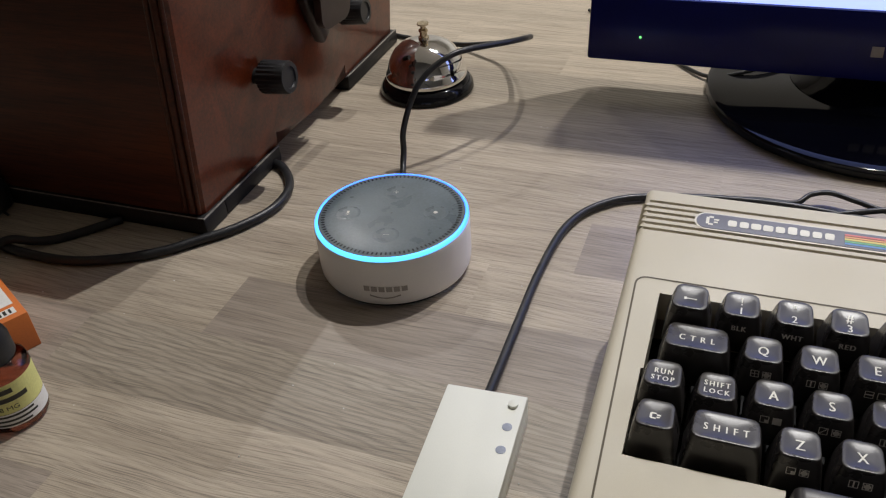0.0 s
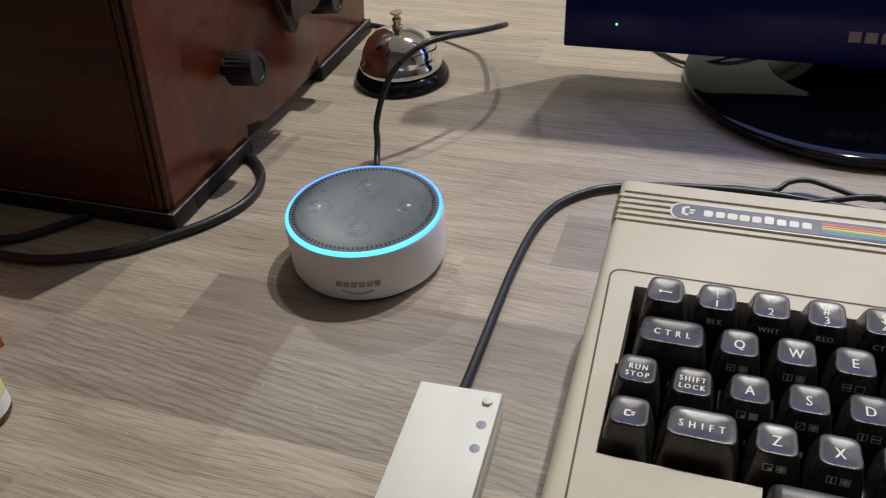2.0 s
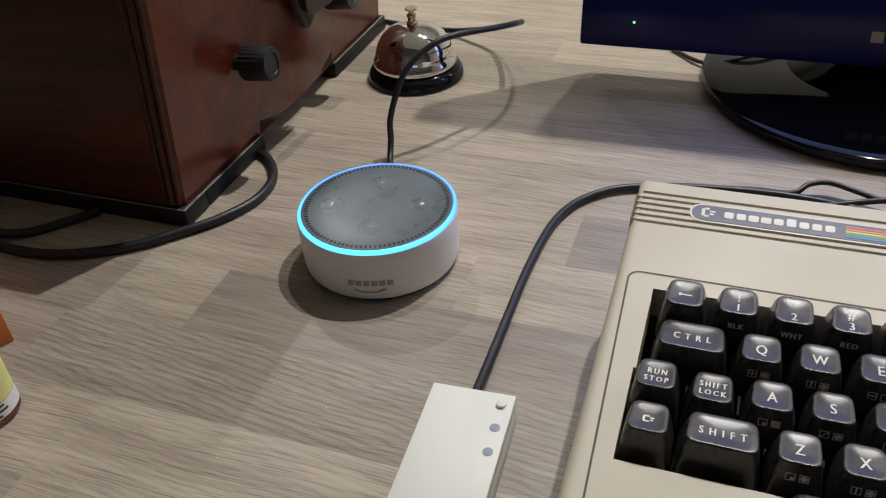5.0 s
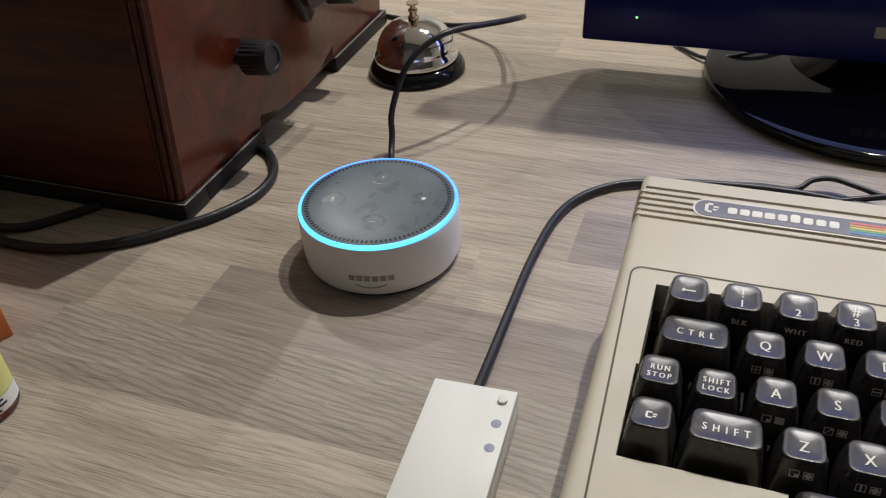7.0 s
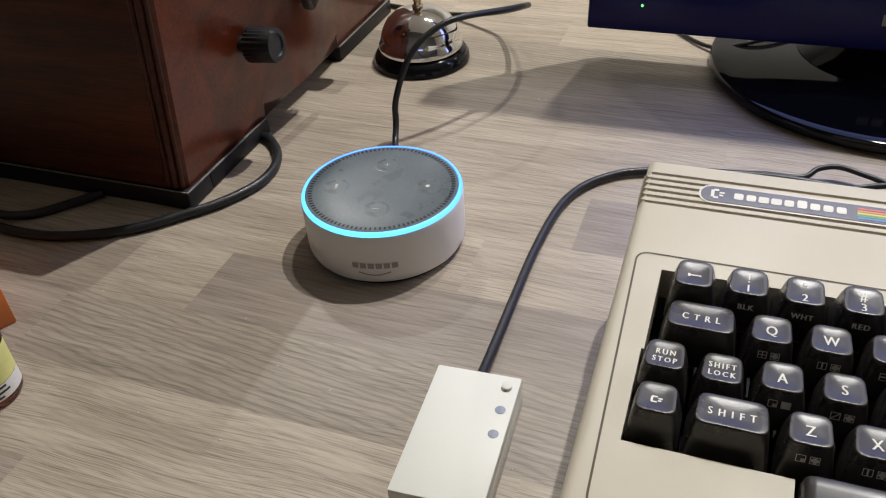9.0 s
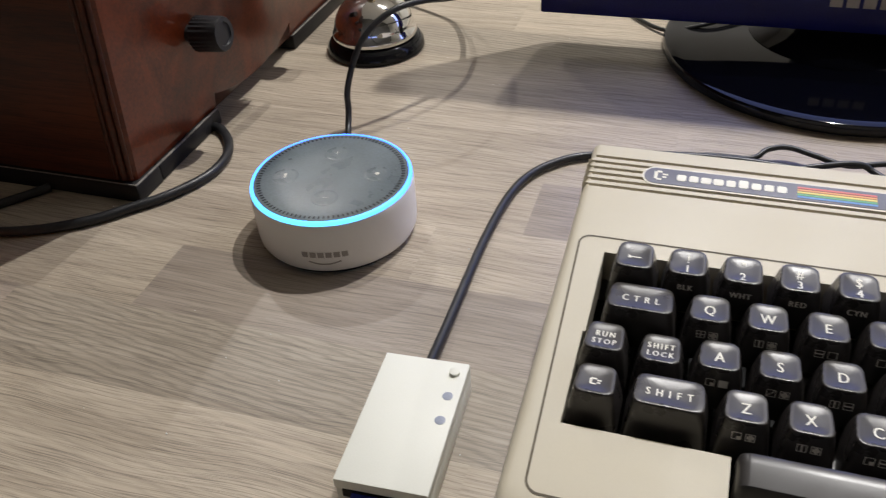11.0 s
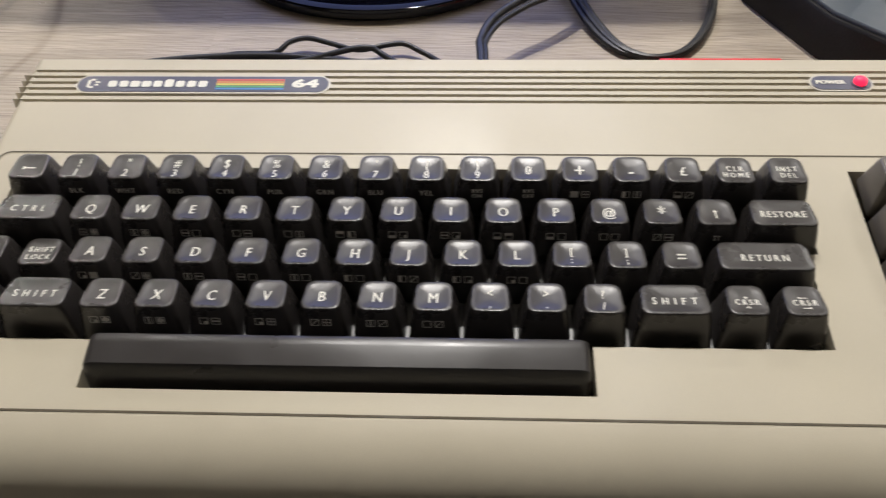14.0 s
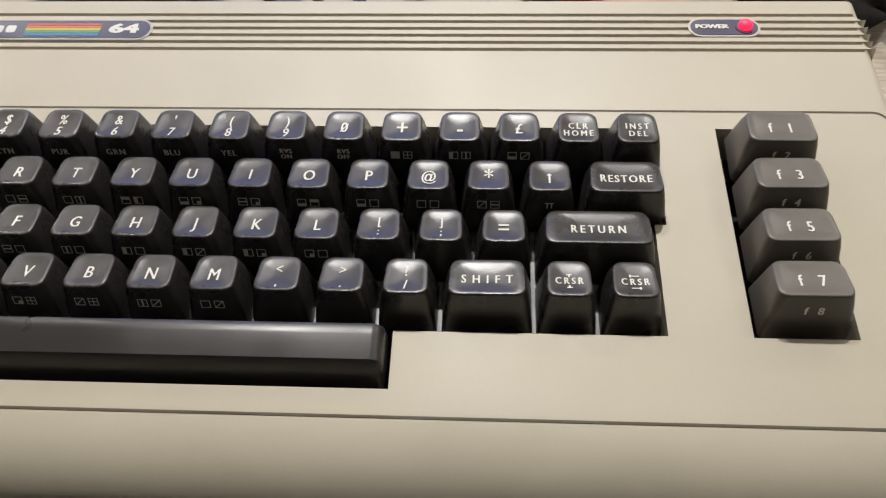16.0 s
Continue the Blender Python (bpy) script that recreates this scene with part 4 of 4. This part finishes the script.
cable("cable", "black power cord curled round the radio plinth", [(-0.47, 0.290, 0.0035), (-0.417, 0.2725, 0.0032), (-0.390, 0.2685, 0.0032), (-0.360, 0.2695, 0.0032), (-0.334, 0.2775, 0.0032), (-0.311, 0.2912, 0.0032), (-0.2945, 0.3075, 0.0032),
      (-0.278, 0.326, 0.0032), (-0.2665, 0.349, 0.0032), (-0.2655, 0.370, 0.0032), (-0.2725, 0.387, 0.0032), (-0.286, 0.4015, 0.0032), (-0.300, 0.406, 0.0032), (-0.33, 0.414, 0.004), (-0.37, 0.42, 0.004)], 0.0030)
cable("cable", "second black cord running under the radio side", [(-0.47, 0.246, 0.0030), (-0.425, 0.2615, 0.0030), (-0.406, 0.2715, 0.0088), (-0.395, 0.2785, 0.0050), (-0.384, 0.2865, 0.0030), (-0.372, 0.2985, 0.0030), (-0.361, 0.3115, 0.0030), (-0.357, 0.3165, 0.0030)], 0.0028)
clip = thing("plug", "small black plug beside the radio plinth", "plug")
part("body", box(-0.500, -0.4420, 0.294, 0.3168, 0.0, 0.024, 0.006, 3), BLACK, clip)
part("pin", tube([(-0.4425, 0.303, 0.004), (-0.434, 0.300, 0.003)], 0.0009, 8, 4), CHROME, clip, "small metal pin")

# ---- counter bell ----
bell = thing("counter_bell", "chrome counter bell with a black base", "bell", m=pose(-0.2325, 0.5475, 0) @ Matrix.Diagonal((1.01, 1.01, 0.92, 1)))
part("base", lathe([(0, 0), (0.0355, 0), (0.0370, 0.0015), (0.0365, 0.0060), (0.0335, 0.0105), (0.030, 0.0120), (0, 0.0120)], 64), GLOSS, bell, "black round base")
part("dome", lathe([(0.0300, 0.0125), (0.0318, 0.0130), (0.0322, 0.0150), (0.0316, 0.0172), (0.0305, 0.0185), (0.0300, 0.0225), (0.0280, 0.0290), (0.0245, 0.0355), (0.0190, 0.0410), (0.0110, 0.0445), (0.0040, 0.0455), (0, 0.0456)], 64), CHROME, bell, "polished chrome dome")
part("plunger", lathe([(0.0042, 0.0450), (0.0042, 0.0475), (0.0030, 0.0480), (0.0028, 0.0515), (0.0036, 0.0520), (0.0036, 0.0535), (0.0020, 0.0545), (0.0020, 0.0570), (0.0046, 0.0580), (0.0046, 0.0592), (0, 0.0598)], 24), BRASS, bell, "worn nickel plunger")

# cable of the smart speaker, arching over the bell
cable("cable", "thin dark cable from the speaker arching past the bell", [(-0.176, 0.364, 0.0065), (-0.190, 0.392, 0.0040), (-0.200, 0.414, 0.0045), (-0.2035, 0.426, 0.013), (-0.204, 0.4285, 0.024), (-0.202, 0.4315, 0.035), (-0.199, 0.436, 0.046), (-0.195, 0.441, 0.0555), (-0.189, 0.448, 0.063), (-0.181, 0.456, 0.0685), (-0.174, 0.464, 0.0705),
      (-0.166, 0.474, 0.070), (-0.158, 0.487, 0.0675), (-0.149, 0.505, 0.0635), (-0.145, 0.534, 0.0550), (-0.154, 0.568, 0.041), (-0.178, 0.602, 0.022), (-0.204, 0.617, 0.0115), (-0.240, 0.630, 0.003), (-0.30, 0.642, 0.002), (-0.36, 0.66, 0.002)], 0.0021)

# ---- bottle and orange box ----
bottle = thing("bottle", "small amber bottle with a black cap and yellow label", "bottle", m=pose(-0.3020, 0.1615, 0, 0, 0, 26) @ Matrix.Diagonal((0.95, 0.95, 0.85, 1)))
part("liquid_body", lathe([(0, 0.0005), (0.0140, 0.0005), (0.0155, 0.002), (0.0158, 0.005), (0.0158, 0.036), (0.0150, 0.0395), (0.0115, 0.043), (0.0095, 0.044), (0, 0.044)], 48), AMBER, bottle, "amber liquid in clear plastic")
part("cap", lathe([(0.0115, 0.0435), (0.0120, 0.045), (0.0118, 0.056), (0.0095, 0.064), (0.0060, 0.072), (0.0045, 0.080), (0, 0.081)], 40), BLACK, bottle, "black tapered cap")
part("label", wrap_bar(-170, 20, 0.0155, 0.0350, r=0.01595, n=40), YELLOW, bottle, "yellow printed label", smooth=False)
part("label", wrap_bar(-170, 20, 0.0058, 0.0153, r=0.01595, n=40), PAPER, bottle, "white printed label", smooth=False)


def wrapped_text(body, size, z, angle, r=0.01602):
    me = text_mesh(body, size, 1.0)
    for v in me.vertices:
        a = math.radians(angle) + v.co.x / r
        v.co = Vector((r * math.cos(a), r * math.sin(a), z + v.co.y))
    return me


link("print", wrapped_text("18 MG", 0.0042, 0.0190, -72), INK, bottle, "dark printed words", smooth=False)
for z0, z1, a0, a1 in ((0.0290, 0.0322, -110, -52), (0.0234, 0.0266, -130, -30), (0.0128, 0.0142, -140, -30), (0.0098, 0.0112, -135, -25), (0.0068, 0.0082, -130, -40)):
    part("print_bar", wrap_bar(a0, a1, z0, z1, r=0.01604, n=14), INK, bottle, "dark bar in place of small print", smooth=False)
pack = thing("carton", "orange card carton with white labels", "carton", m=pose(-0.3265, 0.2058, 0, 0, 0, 152))
part("body", box(0.0, 0.072, 0.0, 0.032, 0.0, 0.0225, 0.0006), ORANGE, pack)
part("label", box(0.004, 0.010, 0.004, 0.026, 0.0225, 0.0227), PAPER, pack, "white bar-code label", smooth=False)
part("label", box(0.013, 0.060, 0.003, 0.028, 0.0225, 0.0227), PAPER, pack, "white paper label", smooth=False)
for i in range(7):
    part("code_bar", box(0.005, 0.009, 0.006 + i * 0.0026, 0.0072 + i * 0.0026 + (i % 3) * 0.0003, 0.0227, 0.0228), INK, pack, smooth=False)

# ---- joystick at the back of the worktop ----
joystick = thing("joystick", "black joystick base with a blue-grey top plate", "joystick")
JOY = [(0.411, 0.392), (0.373, 0.436), (0.343, 0.508), (0.385, 0.548), (0.440, 0.520), (0.470, 0.462), (0.452, 0.424)]
joy_mid = sum((Vector(p) for p in JOY), Vector((0, 0))) / len(JOY)
part("base", outline([tuple(p) for p in JOY], 0.0, 0.0275, 0.0015), BLACK_DULL, joystick)
part("top_plate", outline([tuple(joy_mid + (Vector(p) - joy_mid) * 0.93) for p in JOY], 0.0276, 0.0300, 0.0008), GREYTOP, joystick, "blue-grey top plate")
part("boot", lathe([(0.017, 0.0275), (0.016, 0.0305), (0.010, 0.034), (0.006, 0.040), (0.006, 0.075), (0.011, 0.085), (0.012, 0.095), (0.008, 0.105), (0, 0.107)], 32), BLACK, joystick, "black rubber boot and stick", m=pose(joy_mid.x, joy_mid.y + 0.012, 0.002))

joy_lead = thing("joystick_lead", "thick black lead from the joystick over the worktop edge", "cable")
part("cord", tube([(0.428, 0.420, 0.016), (0.438, 0.409, 0.0155), (0.449, 0.390, 0.015), (0.475, 0.361, 0.011), (0.52, 0.31, -0.004), (0.57, 0.26, -0.06)], 0.0026), BLACK, joy_lead)
part("strain_relief", tube([(0.431, 0.417, 0.016), (0.438, 0.409, 0.0155), (0.445, 0.397, 0.015)], 0.004, 14, 8, radii=lambda t: 0.0046 - 0.0014 * t), BLACK, joy_lead, "tapered black strain relief")
cable("cable", "black cable hanging down past the worktop edge", [(0.500, 0.56, 0.005), (0.492, 0.465, 0.006), (0.493, 0.418, 0.0), (0.485, 0.380, 0.0), (0.472, 0.345, -0.004), (0.4625, 0.315, -0.014), (0.462, 0.300, -0.06), (0.47, 0.28, -0.25), (0.48, 0.28, -0.735)], 0.0036)
lead = thing("power_lead", "black power lead with a ribbed strain relief in the computer side", "cable")
part("plug", lathe([(0, -0.004), (0.0075, -0.004), (0.0078, 0.006), (0.0062, 0.010), (0, 0.010)], 24), BLACK, lead, m=pose(0.3775, 0.2885, 0.036, 0, 90, -8))
part("strain_relief", tube([(0.386, 0.2880, 0.036), (0.400, 0.2865, 0.036), (0.415, 0.2850, 0.0355)], 0.004, 16, 18, radii=lambda t: 0.0043 - 0.0006 * t - (0.0008 if int(t * 35) % 3 == 1 else 0)), BLACK, lead, "ribbed black strain relief")
part("cord", tube([(0.413, 0.2852, 0.0355), (0.425, 0.2825, 0.034), (0.445, 0.276, 0.029), (0.48, 0.260, 0.008), (0.53, 0.24, -0.10)], 0.0031), BLACK, lead, "black cord")
jp = thing("joystick_plug", "grey plastic plug in the side of the computer", "plug")
part("shell", outline([(0.3765, 0.2395), (0.3765, 0.2645), (0.3910, 0.2650), (0.4000, 0.2620), (0.4075, 0.2570), (0.4160, 0.2560), (0.4160, 0.2445), (0.4075, 0.2430), (0.4000, 0.2400), (0.3910, 0.2385)], 0.021, 0.0345, 0.0030), PLUG, jp)
part("screw", lathe([(0, 0.0346), (0.0007, 0.0346)], 10), HOLE_SHADE, jp, smooth=False, m=pose(0.3960, 0.2515, 0))
part("cord", tube([(0.413, 0.2503, 0.028), (0.427, 0.2490, 0.027), (0.45, 0.243, 0.018), (0.50, 0.225, -0.02), (0.53, 0.21, -0.12)], 0.0026), BLACK, jp, "thin black cord")

# ---- dust on the worktop ----
dust = bmesh.new()
rnd = random.Random(4)
for i in range(130):
    x, y = rnd.uniform(-0.42, 0.40), rnd.uniform(0.12, 0.62)
    if X0 - 0.004 < x < X1 + 0.004 and 0.11 < y < 0.33:
        continue
    r = rnd.uniform(0.00018, 0.00045)
    bmesh.ops.create_icosphere(dust, subdivisions=1, radius=r, matrix=Matrix.Translation((x, y, r * 0.7)))
tagged(part("dust", dust, PAPER), "tiny pale crumbs and dust on the worktop", "dust", kind="stuff")

# ---- ceiling downlights, added fill lamps included ----
for lx, ly, lw in LAMPS:
    d = thing("downlight_or_fill_rim", "small round unseen ceiling downlight, inferred or added as fill", "light", m=pose(lx, ly, CEIL - 0.012), group="ceiling lights")
    part("rim", lathe([(0.032, 0.0), (0.045, 0.0), (0.047, 0.012), (0.032, 0.012)], 32), CHROME, d)

# ---- strips of the worktop ----
PITCH = 0.0508
rnd = random.Random(11)
y = 0.2375 - 4 * PITCH
row = -4
while y < 1.44:
    y1 = min(y + PITCH, 1.45)
    y0 = max(y, FRONT_EDGE)
    if row == 0:
        cuts = [-1.4, -1.02, -0.62, -0.2465, 0.20, 0.446]
    elif row == -1:
        cuts = [-1.4, -1.1, -0.72, -0.3155, 0.06, 0.446]
    elif row == 1:
        cuts = [-1.4, -0.95, -0.52, -0.115, 0.30, 0.446]
    elif row == 2:
        cuts = [-1.4, -0.95, -0.48, -0.067, 0.32, 0.446]
    else:
        cuts, x = [-1.4], -1.4 + rnd.uniform(0.12, 0.42)
        while x < 0.40:
            cuts.append(x)
            x += rnd.choice((0.30, 0.38, 0.45))
        cuts.append(0.446)
    cuts[-1] = EDGE - 0.0012
    for a, b in zip(cuts, cuts[1:]):
        bmk = box(-(b - a) / 2, (b - a) / 2, -(y1 - y0) / 2, (y1 - y0) / 2, -0.0038, 0.0)
        chance = rnd.random() < 0.3
        spot = (row, cuts.index(a))
        oak = WORKTOP_DARK if spot in ((-1, 2), (0, 3), (2, 3)) or (chance and not -2 < row < 7) else WORKTOP_MID if spot in ((-1, 3), (4, 2), (6, 3)) else WORKTOP
        part("strip", bmk, oak, worktop, smooth=False, m=pose((a + b) / 2, (y0 + y1) / 2, rnd.uniform(-0.00003, 0.00003)))
    y += PITCH
    row += 1
